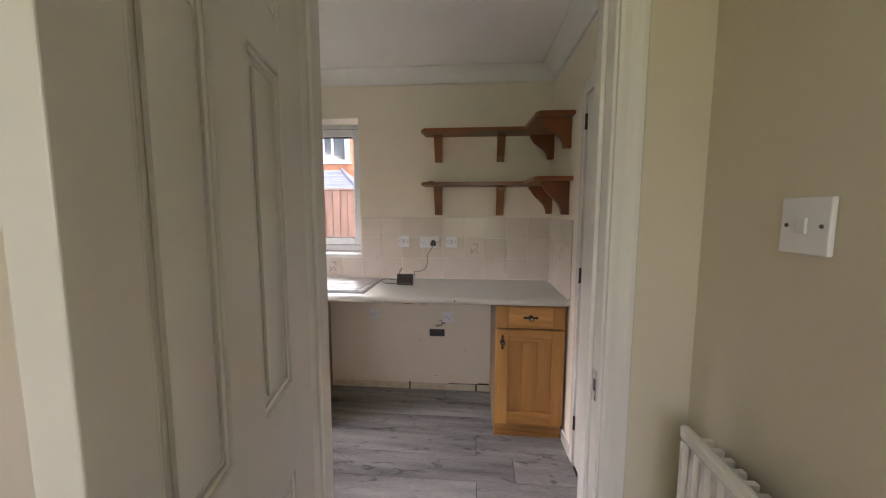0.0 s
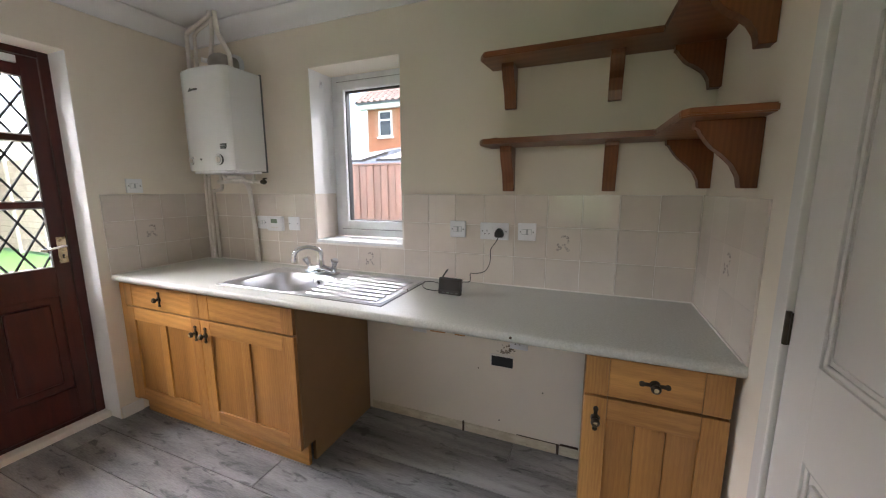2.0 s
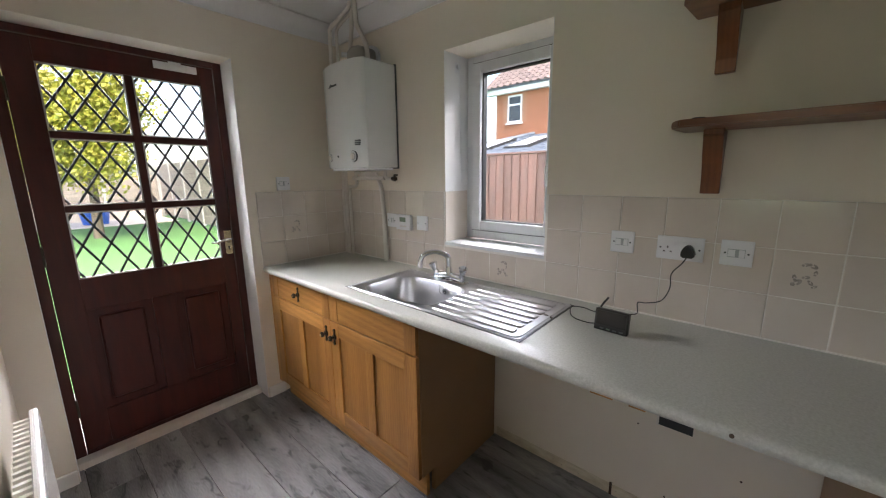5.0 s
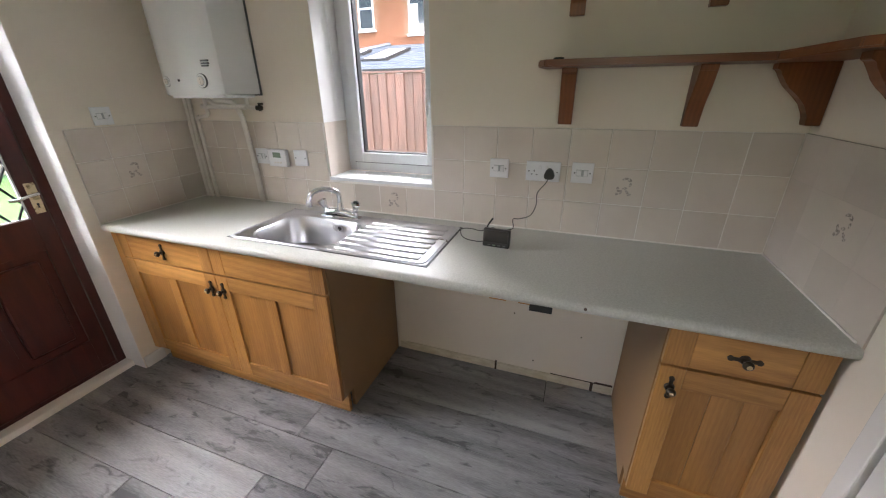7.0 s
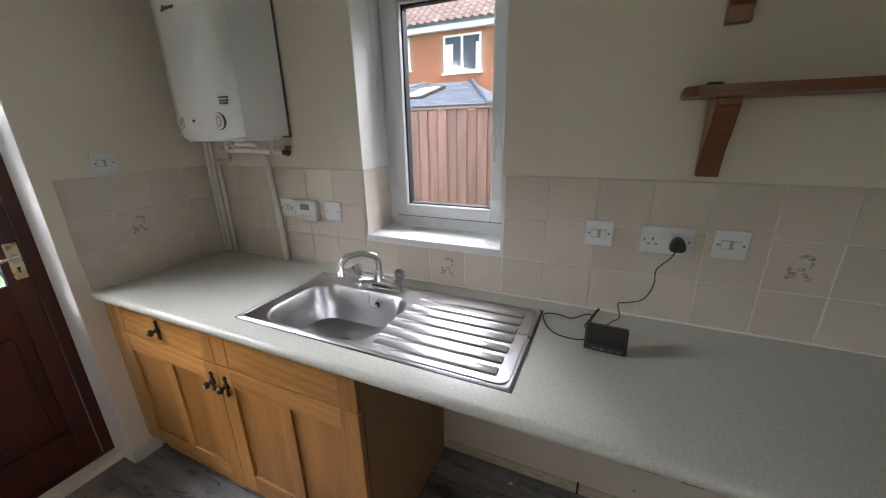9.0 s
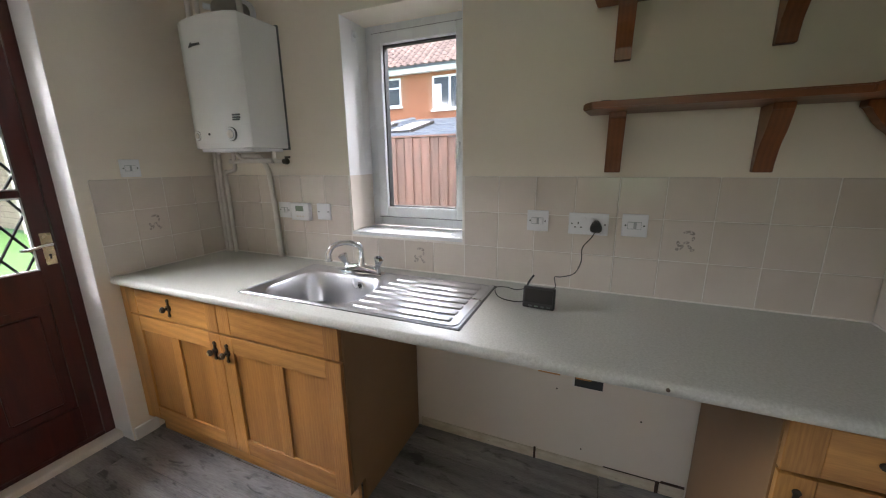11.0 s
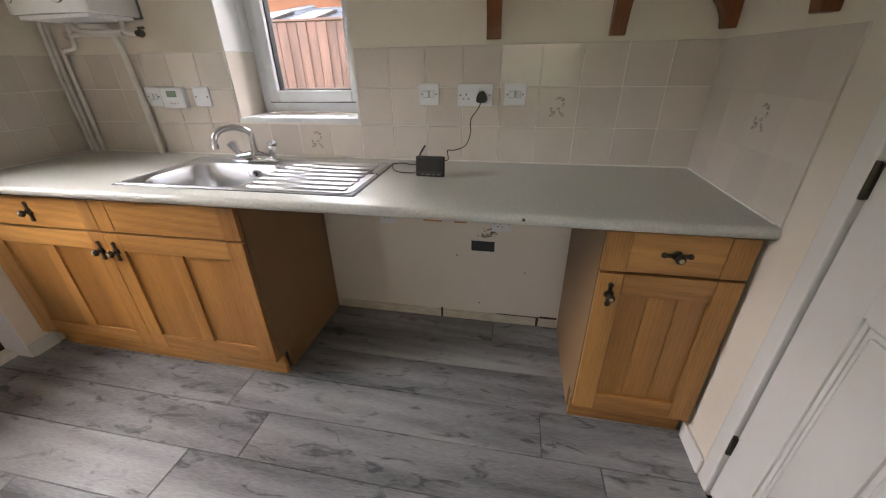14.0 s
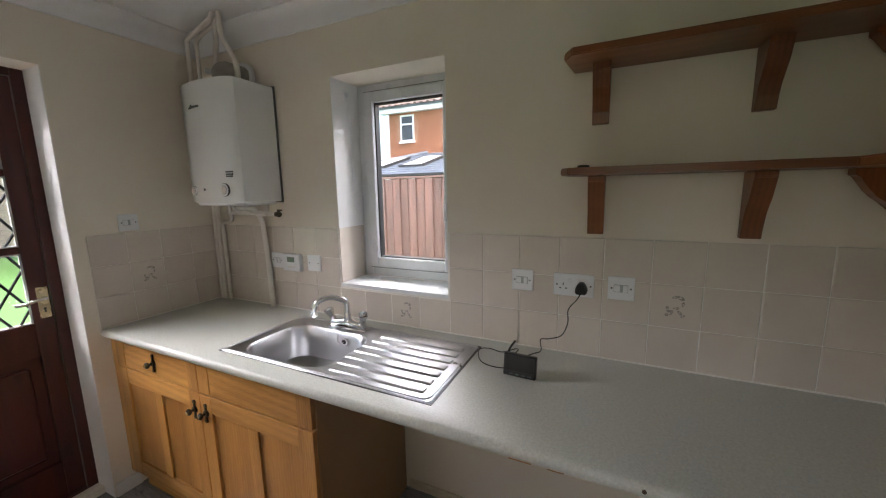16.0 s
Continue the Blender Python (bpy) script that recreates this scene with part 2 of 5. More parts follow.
M_MORTAR = mk("brick_mortar", (0.36, 0.20, 0.125), (0.44, 0.26, 0.17), 9, rough=0.95)
M_ROOF = mk("brown_roof_tile", (0.13, 0.095, 0.085), (0.25, 0.185, 0.16), 5, rough=0.85, bump=0.3, rnd=0.2)
M_POLY = mk("slate_grey_roof_sheet", (0.10, 0.12, 0.15), (0.17, 0.195, 0.23), 1.5, rough=0.45, bump=0.05)
M_BLUE = mk("blue_plastic", (0.02, 0.09, 0.42), (0.03, 0.13, 0.5), 6, rough=0.4)
M_CARPET = mk("beige_carpet", (0.32, 0.27, 0.21), (0.42, 0.36, 0.28), 20, rough=0.95, bump=0.5, fine=300)
M_SKIRTOLD = mk("bare_skirting_strip", (0.56, 0.48, 0.34), (0.74, 0.68, 0.54), 7, (2, 1, 6), rough=0.6, bump=0.2, fine=20, c3=(0.22, 0.16, 0.10), spot=-0.03)
# Opaque pane; the unlit room behind it is put into its colour.
M_WINDARK = mk("dark_room_glass", (0.02, 0.026, 0.032), (0.06, 0.07, 0.08), 1.2, rough=0.06, bump=0)

M_GLASS = bpy.data.materials.new("clear_glass")
M_GLASS.use_nodes = True
gn, gl = M_GLASS.node_tree.nodes, M_GLASS.node_tree.links
g_t, g_g, g_m, g_f = gn.new("ShaderNodeBsdfTransparent"), gn.new("ShaderNodeBsdfGlossy"), gn.new("ShaderNodeMixShader"), gn.new("ShaderNodeFresnel")
g_t.inputs[0].default_value = (0.93, 0.95, 0.95, 1)
g_g.inputs["Roughness"].default_value = 0.01
g_f.inputs[0].default_value = 1.35
gl.new(g_f.outputs[0], g_m.inputs[0])
gl.new(g_t.outputs[0], g_m.inputs[1])
gl.new(g_g.outputs[0], g_m.inputs[2])
gl.new(g_m.outputs[0], gn["Material Output"].inputs["Surface"])


# ---- mesh helpers ----
def box(bm, x0, x1, y0, y1, z0, z1, bev=0.0, seg=2):
    m = Matrix.LocRotScale(((x0 + x1) / 2, (y0 + y1) / 2, (z0 + z1) / 2), None, (x1 - x0, y1 - y0, z1 - z0))
    vs = bmesh.ops.create_cube(bm, size=1, matrix=m)["verts"]
    if bev:
        es = list({e for v in vs for e in v.link_edges})
        bmesh.ops.bevel(bm, geom=es, offset=bev, segments=seg, profile=0.5, affect="EDGES")
    return bm


def bx(x0, x1, y0, y1, z0, z1, bev=0.0, seg=2):
    return box(bmesh.new(), x0, x1, y0, y1, z0, z1, bev, seg)


def rod(bm, p0, p1, r0, r1=None, seg=16):
    p0, p1 = Vector(p0), Vector(p1)
    d = p1 - p0
    m = Matrix.Translation((p0 + p1) / 2) @ d.to_track_quat("Z", "Y").to_matrix().to_4x4()
    bmesh.ops.create_cone(bm, cap_ends=True, segments=seg, radius1=r0, radius2=r0 if r1 is None else r1, depth=d.length, matrix=m)
    return bm


def ball(bm, c, r, sc=(1, 1, 1), seg=16):
    bmesh.ops.create_uvsphere(bm, u_segments=seg, v_segments=seg // 2, radius=r, matrix=Matrix.LocRotScale(c, None, sc))
    return bm


def tube(bm, pts, r, seg=10, steps=6):
    """A round bar through the points, its corners rounded by a smooth curve."""
    P = [Vector(p) for p in pts]
    path = []
    for i in range(len(P) - 1):
        a, b, c, d = P[max(i - 1, 0)], P[i], P[i + 1], P[min(i + 2, len(P) - 1)]
        for k in range(steps):
            u = k / steps
            path.append(0.5 * ((2 * b) + (c - a) * u + (2 * a - 5 * b + 4 * c - d) * u * u + (3 * b - a - 3 * c + d) * u ** 3))
    path.append(P[-1])
    rings, ref = [], Vector((0.31, 0.52, 0.79))
    for i, p in enumerate(path):
        t = (path[min(i + 1, len(path) - 1)] - path[max(i - 1, 0)]).normalized()
        u = ref.cross(t).normalized()
        w = t.cross(u)
        rings.append([bm.verts.new(p + r * (math.cos(2 * math.pi * k / seg) * u + math.sin(2 * math.pi * k / seg) * w)) for k in range(seg)])
    for a, b in zip(rings, rings[1:]):
        for k in range(seg):
            bm.faces.new((a[k], a[(k + 1) % seg], b[(k + 1) % seg], b[k]))
    bm.faces.new(rings[0][::-1])
    bm.faces.new(rings[-1])
    return bm


def bent(bm, pts, r, rad=0.02, seg=10):
    """A pipe of straight runs with tight elbows."""
    P = [Vector(p) for p in pts]
    q = [P[0]]
    for a, b, c in zip(P, P[1:], P[2:]):
        q += [b + (a - b).normalized() * rad, b + ((a - b).normalized() + (c - b).normalized()) * rad * 0.3, b + (c - b).normalized() * rad]
    q.append(P[-1])
    return tube(bm, q, r, seg, 4)


def prism(bm, poly, axis, a, b):
    """The polygon pulled along an axis from a to b. The polygon's pairs are the two other axes in x, y, z order."""
    def at(p, s):
        return {"x": (s, p[0], p[1]), "y": (p[0], s, p[1]), "z": (p[0], p[1], s)}[axis]
    va, vb = [bm.verts.new(at(p, a)) for p in poly], [bm.verts.new(at(p, b)) for p in poly]
    n = len(poly)
    bm.faces.new(va)
    bm.faces.new(vb[::-1])
    for i in range(n):
        bm.faces.new((va[i], vb[i], vb[(i + 1) % n], va[(i + 1) % n]))
    return bm


def part(name, bm, material, parent=None, label="", smooth=False):
    bmesh.ops.recalc_face_normals(bm, faces=bm.faces)
    me = bpy.data.meshes.new(name)
    bm.to_mesh(me)
    bm.free()
    me.materials.append(material)
    if smooth:
        for p in me.polygons:
            p.use_smooth = True
        me.set_sharp_from_angle(angle=radians(40))
    ob = new(name, me)
    if parent:
        ob.parent = parent
        if parent.type == "EMPTY":
            ob.matrix_parent_inverse = Matrix.Translation(-parent.location)
    if label:
        ob["label"] = label
    return ob


def thing(name, at, label, category, group="", kind=""):
    ob = new(name)
    ob.location = at
    ob.empty_display_size = 0.05
    return tagged(ob, label, category, group, kind)


def struct(name, bm, material, label, category):
    return tagged(part(name, bm, material), label, category, kind="structure")


# ---- large structure ----
XL, XR, YB, YS, YH, ZC = -2.40, 0.655, 2.96, 1.21, 1.075, 2.44
WX0, WX1, WZ0, WZ1 = -1.41, -0.789, 1.072, 2.125
DY0, DY1, DZ1 = 1.345, 2.265, 2.135
OX0, OX1, OZ = -0.345, 0.40, 2.03

floor = struct("floor", bx(XL - 0.28, XR + 0.12, YH, YB + 0.3, -0.12, -0.012), M_UNDER, "grey wood-effect laminate floor of long planks", "floor")
struct("hall_floor", bx(-1.9, 0.75, -2.4, YH, -0.12, -0.004), M_CARPET, "plain beige carpet in the hall", "floor")
struct("ceiling", bx(XL - 0.28, XR + 0.12, YS - 0.13, YB + 0.3, ZC, ZC + 0.12), M_CEIL, "white painted kitchen ceiling", "ceiling")
struct("hall_ceiling", bx(-1.9, 0.75, -2.4, YH - 0.005, ZC, ZC + 0.12), M_CEIL, "white painted hall ceiling", "ceiling")

bm = bmesh.new()
for x0, x1, z0, z1 in ((XL, WX0, 0, ZC), (WX1, XR, 0, ZC), (WX0, WX1, WZ1, ZC), (WX0, WX1, 0, WZ0)):
    box(bm, x0, x1, YB, YB + 0.29, z0 - 0.012, z1)
wall_north = struct("wall_north", bm, M_WALL, "cream painted kitchen wall with a band of beige tiles", "wall")
bm = bmesh.new()
for y0, y1, z0, z1 in ((YS - 0.13, DY0, 0, ZC), (DY1, YB + 0.29, 0, ZC), (DY0, DY1, DZ1, ZC)):
    box(bm, XL - 0.28, XL, y0, y1, z0 - 0.012, z1)
wall_west = struct("wall_west", bm, M_WALL, "cream painted end wall round the garden door", "wall")
bm = bmesh.new()
KY0, KY1, KZ = 1.372, 2.155, 2.03
for y0, y1, z0, z1 in ((YS, KY0, 0, ZC), (KY1, YB + 0.29, 0, ZC), (KY0, KY1, KZ, ZC)):
    box(bm, XR, XR + 0.12, y0, y1, z0 - 0.012, z1)
wall_east = struct("wall_east", bm, M_WALL, "cream painted wall with a cupboard door", "wall")
# Closing sheet behind the shut door; its dark colour stands for shade.
struct("cupboard_back", bx(XR + 0.12, XR + 0.2, KY0 - 0.1, KY1 + 0.1, -0.012, ZC), M_DARK, "dark sheet in place of the shaded cupboard inside", "wall")
bm = bmesh.new()
for x0, x1, z0, z1 in ((XL, OX0 - 0.03, 0, ZC), (OX1 + 0.03, XR + 0.12, 0, ZC), (OX0 - 0.03, OX1 + 0.03, OZ + 0.03, ZC)):
    box(bm, x0, x1, YH, YS, z0 - 0.012, z1)
wall_south = struct("wall_south", bm, M_WALL, "cream painted wall with the kitchen doorway", "wall")

# hall round and behind the doorway
HX = 0.615
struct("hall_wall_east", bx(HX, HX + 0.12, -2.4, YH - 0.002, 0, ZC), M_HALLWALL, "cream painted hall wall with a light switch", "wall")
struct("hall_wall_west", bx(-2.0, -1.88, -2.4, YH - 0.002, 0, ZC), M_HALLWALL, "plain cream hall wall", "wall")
# Unseen wall; its opening is made up to go with the fill lamp.
bm = bmesh.new()
for x0, x1, z0, z1 in ((-1.88, -1.05, 0, ZC), (0.65, HX, 0, ZC), (-1.05, 0.6, 0, 0.9), (-1.05, 0.6, 2.3, ZC)):
    if x1 > x0:
        box(bm, x0, x1, -2.52, -2.4, z0, z1)
struct("hall_wall_south", bm, M_HALLWALL, "plain cream hall wall with an opening added for the fill lamp", "wall")
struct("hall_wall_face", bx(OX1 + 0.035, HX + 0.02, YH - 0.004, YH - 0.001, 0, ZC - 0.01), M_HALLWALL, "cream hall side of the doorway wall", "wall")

# door lining and architrave of the kitchen doorway
def frame_piece(name, *dims):
    return tagged(part(name, bx(*dims, bev=0.004), M_GLOSS), "white gloss painted door lining", "door frame", kind="structure")


frame_piece("trim_jamb_1", OX0 - 0.03, OX0, YH - 0.004, YS + 0.004, 0, OZ + 0.03)
frame_piece("trim_jamb_2", OX1, OX1 + 0.03, YH - 0.004, YS + 0.004, 0, OZ + 0.03)
frame_piece("trim_head", OX0, OX1, YH - 0.003, YS + 0.003, OZ, OZ + 0.03)
frame_piece("trim_stop_1", OX0, OX0 + 0.012, YH + 0.045, YH + 0.08, 0, OZ)
frame_piece("trim_stop_2", OX1 - 0.012, OX1, YH + 0.045, YH + 0.08, 0, OZ)


def architrave(name, poly, z0, z1):
    return tagged(part(name, prism(bmesh.new(), poly, "z", z0, z1), M_GLOSS), "white gloss moulded architrave", "architrave", kind="structure")


def arch_poly(x, s, y, d):
    """Profile of a moulded architrave from the opening's edge x, running to side s, standing off the wall face y towards d."""
    return [(x + s * u, y + d * v) for u, v in ((0.006, 0), (0.006, 0.012), (0.014, 0.016), (0.030, 0.012), (0.044, 0.013), (0.054, 0.019), (0.064, 0.019), (0.068, 0.014), (0.068, 0))]


architrave("trim_architrave_1", arch_poly(OX1, 1, YH - 0.004, -1), 0, OZ + 0.07)
architrave("trim_architrave_2", arch_poly(OX0, -1, YH - 0.004, -1), 0, OZ + 0.07)
architrave("trim_architrave_3", arch_poly(OX1, 1, YS, 1), 0, OZ + 0.07)
architrave("trim_architrave_4", arch_poly(OX0, -1, YS, 1), 0, OZ + 0.07)
tagged(part("trim_architrave_5", bx(OX0 - 0.062, OX1 + 0.062, YS, YS + 0.018, OZ + 0.006, OZ + 0.074, 0.005), M_GLOSS), "white gloss architrave over the doorway", "architrave", kind="structure")
tagged(part("trim_architrave_6", bx(OX0 - 0.062, OX1 + 0.062, YH - 0.022, YH - 0.004, OZ + 0.006, OZ + 0.074, 0.005), M_GLOSS), "white gloss architrave over the doorway", "architrave", kind="structure")

strike = tagged(part("strike_plate", bx(OX1 - 0.0025, OX1, YH + 0.012, YH + 0.036, 0.94, 1.02, 0.001), M_CHROME), "worn steel latch plate on the white door lining", "latch plate")
part("latch_hole", bx(OX1 - 0.0035, OX1 - 0.0026, YH + 0.017, YH + 0.03, 0.965, 0.995), M_BLACK, strike)

# coving and skirting
def coving(name, axis, a, b, wall, sgn):
    pts = [(wall, ZC - 0.095), (wall + sgn * 0.012, ZC - 0.095)]
    for k in range(7):
        th = math.pi / 2 * k / 6
        pts.append((wall + sgn * (0.092 - 0.08 * math.cos(th)), ZC - 0.092 + 0.08 * math.sin(th)))
    pts += [(wall + sgn * 0.10, ZC - 0.008), (wall + sgn * 0.10, ZC), (wall, ZC)]
    return tagged(part(name, prism(bmesh.new(), pts, axis, a, b), M_CEIL, smooth=True), "white painted plaster coving", "coving", kind="structure")


coving("trim_coving_1", "x", XL, XR, YB, -1)
coving("trim_coving_2", "x", XL, XR, YS, 1)
coving("trim_coving_3", "y", YS + 0.001, YB - 0.001, XL, 1)
coving("trim_coving_4", "y", YS + 0.001, YB - 0.001, XR, -1)


def skirting(name, *dims):
    return tagged(part(name, bx(*dims, bev=0.006), M_GLOSS), "white gloss skirting board", "skirting", kind="structure")


skirting("baseboard_1", XL, XL + 0.016, YS + 0.018, DY0 - 0.002, 0, 0.075)
skirting("baseboard_2", XL, XL + 0.014, DY1 + 0.002, 2.385, 0, 0.075)
skirting("baseboard_3", XL + 0.016, OX0 - 0.07, YS, YS + 0.016, 0, 0.075)
skirting("baseboard_4", XR - 0.014, XR, KY1 + 0.062, 2.38, 0, 0.075)
skirting("baseboard_5", OX1 + 0.07, HX - 0.002, YH - 0.02, YH - 0.004, 0, 0.075)
skirting("baseboard_6", HX - 0.016, HX, -2.4, YH - 0.022, 0, 0.075)


# ---- window ----
win = thing("window_1", ((WX0 + WX1) / 2, 3.2, WZ0), "white plastic window in a deep reveal", "window", kind="structure")
FY0, FY1 = 3.165, 3.235


def ring(x0, x1, z0, z1, w, y0, y1, bev):
    b = bmesh.new()
    box(b, x0, x0 + w, y0, y1, z0, z1, bev)
    box(b, x1 - w, x1, y0, y1, z0, z1, bev)
    box(b, x0 + w - 0.001, x1 - w + 0.001, y0 + 0.0005, y1 - 0.0005, z0, z0 + w, bev)
    box(b, x0 + w - 0.001, x1 - w + 0.001, y0 + 0.0005, y1 - 0.0005, z1 - w, z1, bev)
    return b


part("window_frame", ring(WX0 + 0.003, WX1 - 0.003, WZ0 + 0.012, WZ1 - 0.003, 0.052, FY0, FY1, 0.005), M_UPVC, win)
# Black ring drawn as the shadow line between frame and sash.
part("shadow_gap", ring(WX0 + 0.0465, WX1 - 0.0465, WZ0 + 0.0605, WZ1 - 0.0465, 0.02, FY0 - 0.004, FY1 - 0.03, 0), M_GASKET, win)
sash = part("sash", ring(WX0 + 0.050, WX1 - 0.050, WZ0 + 0.064, WZ1 - 0.050, 0.056, FY0 - 0.016, FY1 - 0.02, 0.007), M_UPVC, win)
part("gasket", ring(WX0 + 0.102, WX1 - 0.102, WZ0 + 0.116, WZ1 - 0.102, 0.010, FY0 + 0.006, FY1 - 0.025, 0.002), M_GASKET, sash)
pane = part("pane", bx(WX0 + 0.108, WX1 - 0.108, FY0 + 0.022, FY0 + 0.026, WZ0 + 0.12, WZ1 - 0.108), M_GLASS, sash)
pane.visible_shadow = False
for nm, dims in (("reveal", (WX0, WX0 + 0.003, YB + 0.001, FY1, WZ0 + 0.012, WZ1 - 0.003)), ("reveal", (WX1 - 0.003, WX1, YB + 0.001, FY1, WZ0 + 0.012, WZ1 - 0.003)), ("reveal", (WX0, WX1, YB + 0.001, FY1, WZ1 - 0.003, WZ1))):
    part(nm, bx(*dims), M_CEIL, win)
hb = bx(WX1 - 0.10, WX1 - 0.08, FY0 - 0.03, FY0 - 0.016, 1.46, 1.53, 0.003)
box(hb, WX1 - 0.098, WX1 - 0.082, FY0 - 0.042, FY0 - 0.03, 1.40, 1.50, 0.004)
part("handle", hb, M_UPVC, sash)
part("window_sill", bx(WX0 + 0.001, WX1 - 0.001, YB - 0.004, FY0 + 0.002, WZ0 - 0.008, WZ0 + 0.010, 0.002), M_UPVC, win)
blind = thing("blind_bracket", (WX0, 3.07, 2.02), "small white blind bracket with a thin hanging cord", "bracket")
part("bracket_plate", rod(bx(WX0 + 0.0005, WX0 + 0.006, 3.05, 3.085, 2.02, 2.075, 0.001), (WX0 + 0.004, 3.067, 2.05), (WX0 + 0.022, 3.067, 2.05), 0.013), M_SOCKET, blind)
part("cord", rod(bmesh.new(), (WX0 + 0.012, 3.10, 1.42), (WX0 + 0.012, 3.075, 2.04), 0.0016, seg=6), M_SOCKET, blind)


# ---- garden door ----
gd = thing("door_1", (-2.6, 1.8, 0), "mahogany-stained garden door with six leaded panes", "door", kind="structure")
DX = -2.575
b = bmesh.new()
for y0, y1, z0, z1 in ((DY0, DY0 + 0.045, 0.03, DZ1), (DY1 - 0.045, DY1, 0.03, DZ1), (DY0 + 0.045, DY1 - 0.045, DZ1 - 0.045, DZ1)):
    box(b, DX - 0.09, DX + 0.012, y0, y1, z0, z1, 0.004)
part("door_frame", b, M_MAHOG, gd)
LY0, LY1, LZ0, LZ1 = DY0 + 0.047, DY1 - 0.047, 0.05, DZ1 - 0.048
GY0, GY1, GZ0, GZ1 = 1.495, 2.150, 0.965, 1.985
leaf = bmesh.new()
for y0, y1, z0, z1 in ((LY0, GY0, LZ0, LZ1), (GY1, LY1, LZ0, LZ1), (GY0, GY1, GZ1, LZ1), (GY0, GY1, 0.80, GZ0), (GY0, GY1, LZ0, 0.24)):
    box(leaf, DX - 0.042, DX, y0, y1, z0, z1, 0.002)
ym = (GY0 + GY1) / 2
box(leaf, DX - 0.042, DX, ym - 0.055, ym + 0.055, 0.24, 0.80, 0.002)
leaf_ob = part("door_leaf", leaf, M_MAHOG, gd)
for y0, y1 in ((GY0, ym - 0.055), (ym + 0.055, GY1)):
    p = bmesh.new()
    box(p, DX - 0.034, DX - 0.016, y0, y1, 0.24, 0.80)
    box(p, DX - 0.018, DX - 0.004, y0 + 0.04, y1 - 0.04, 0.28, 0.76, 0.011, 1)
    part("door_panel", p, M_MAHOG, leaf_ob)
ZB = (1.317, 1.668)
b = bx(DX - 0.036, DX - 0.002, ym - 0.017, ym + 0.017, GZ0, GZ1, 0.006)
for z in ZB:
    box(b, DX - 0.036, DX - 0.003, GY0, GY1, z - 0.016, z + 0.016, 0.006)
part("glazing_bar", b, M_MAHOG, leaf_ob)
rows_z = (GZ0, ZB[0], ZB[1], GZ1)
for i in range(3):
    for y0, y1 in ((GY0, ym - 0.017), (ym + 0.017, GY1)):
        z0, z1 = rows_z[i] + (0.016 if i else 0), rows_z[i + 1] - (0.016 if i < 2 else 0)
        g = part("pane", bx(DX - 0.022, DX - 0.018, y0, y1, z0, z1), M_GLASS, leaf_ob)
        g.visible_shadow = False
        lead = bmesh.new()
        sy, sz = (y1 - y0) / 2.85, (z1 - z0) / 1.78
        for s in (1, -1):
            for k in range(-8, 14):
                # the line z = s * sz / sy * (y - yk), clipped to the pane
                yk = y0 + (k + 0.35) * sy
                pts = []
                for yy in (y0, y1):
                    zz = (z0 + z1) / 2 + s * sz / sy * (yy - yk)
                    pts.append((yy, zz))
                (ya, za), (yb_, zb_) = pts
                lo, hi = 0.0, 1.0
                dz = zb_ - za
                t0, t1 = sorted(((z0 - za) / dz, (z1 - za) / dz))
                lo, hi = max(lo, t0), min(hi, t1)
                if hi - lo > 0.02:
                    q0 = (DX - 0.017, ya + (yb_ - ya) * lo, za + dz * lo)
                    q1 = (DX - 0.017, ya + (yb_ - ya) * hi, za + dz * hi)
                    rod(lead, q0, q1, 0.0058, seg=6)
        part("lead_lattice", lead, M_LEAD, g, "dark lead diamond strips")
        bead = bmesh.new()
        for ya, yb_, za, zb_ in ((y0, y1, z0, z0 + 0.007), (y0, y1, z1 - 0.007, z1), (y0, y0 + 0.007, z0, z1), (y1 - 0.007, y1, z0, z1)):
            box(bead, DX - 0.018, DX - 0.008, ya, yb_, za, zb_)
        part("glazing_bead", bead, M_UPVC, g)
hp = part("handle_plate", bx(DX, DX + 0.006, 2.172, 2.212, 0.985, 1.135, 0.002), M_BRASS, leaf_ob, "worn brass lever plate")
h = rod(bmesh.new(), (DX + 0.005, 2.192, 1.085), (DX + 0.045, 2.192, 1.085), 0.008)
tube(h, [(DX + 0.045, 2.196, 1.085), (DX + 0.047, 2.16, 1.083), (DX + 0.046, 2.12, 1.072), (DX + 0.044, 2.085, 1.074)], 0.0075)
part("lever", h, M_CHROME, hp, smooth=True)
kh = rod(bmesh.new(), (DX + 0.0055, 2.192, 1.03), (DX + 0.0065, 2.192, 1.03), 0.006)
box(kh, DX + 0.0055, DX + 0.0065, 2.189, 2.195, 1.012, 1.03)
part("keyhole", kh, M_BLACK, hp)
for z in (0.3, 1.1, 1.85):
    part("hinge", rod(bmesh.new(), (DX + 0.006, LY0 - 0.002, z - 0.05), (DX + 0.006, LY0 - 0.002, z + 0.05), 0.007, seg=10), M_IRON, gd)
v = thing("trickle_vent", (DX, 2.03, 2.08), "cream plastic vent strip on the door head", "vent")
part("vent_body", bx(DX + 0.0005, DX + 0.016, 1.935, 2.135, 2.04, 2.078, 0.004), M_SOCKET, v)
part("vent_slider", bx(DX + 0.016, DX + 0.021, 2.0, 2.06, 2.066, 2.084, 0.002), M_SOCKET, v)
# Added bar that keeps daylight from showing under the leaf.
part("weather_bar", bx(DX - 0.06, DX + 0.0115, LY0, LY1, -0.012, 0.049, 0.002), M_MAHOG, gd)
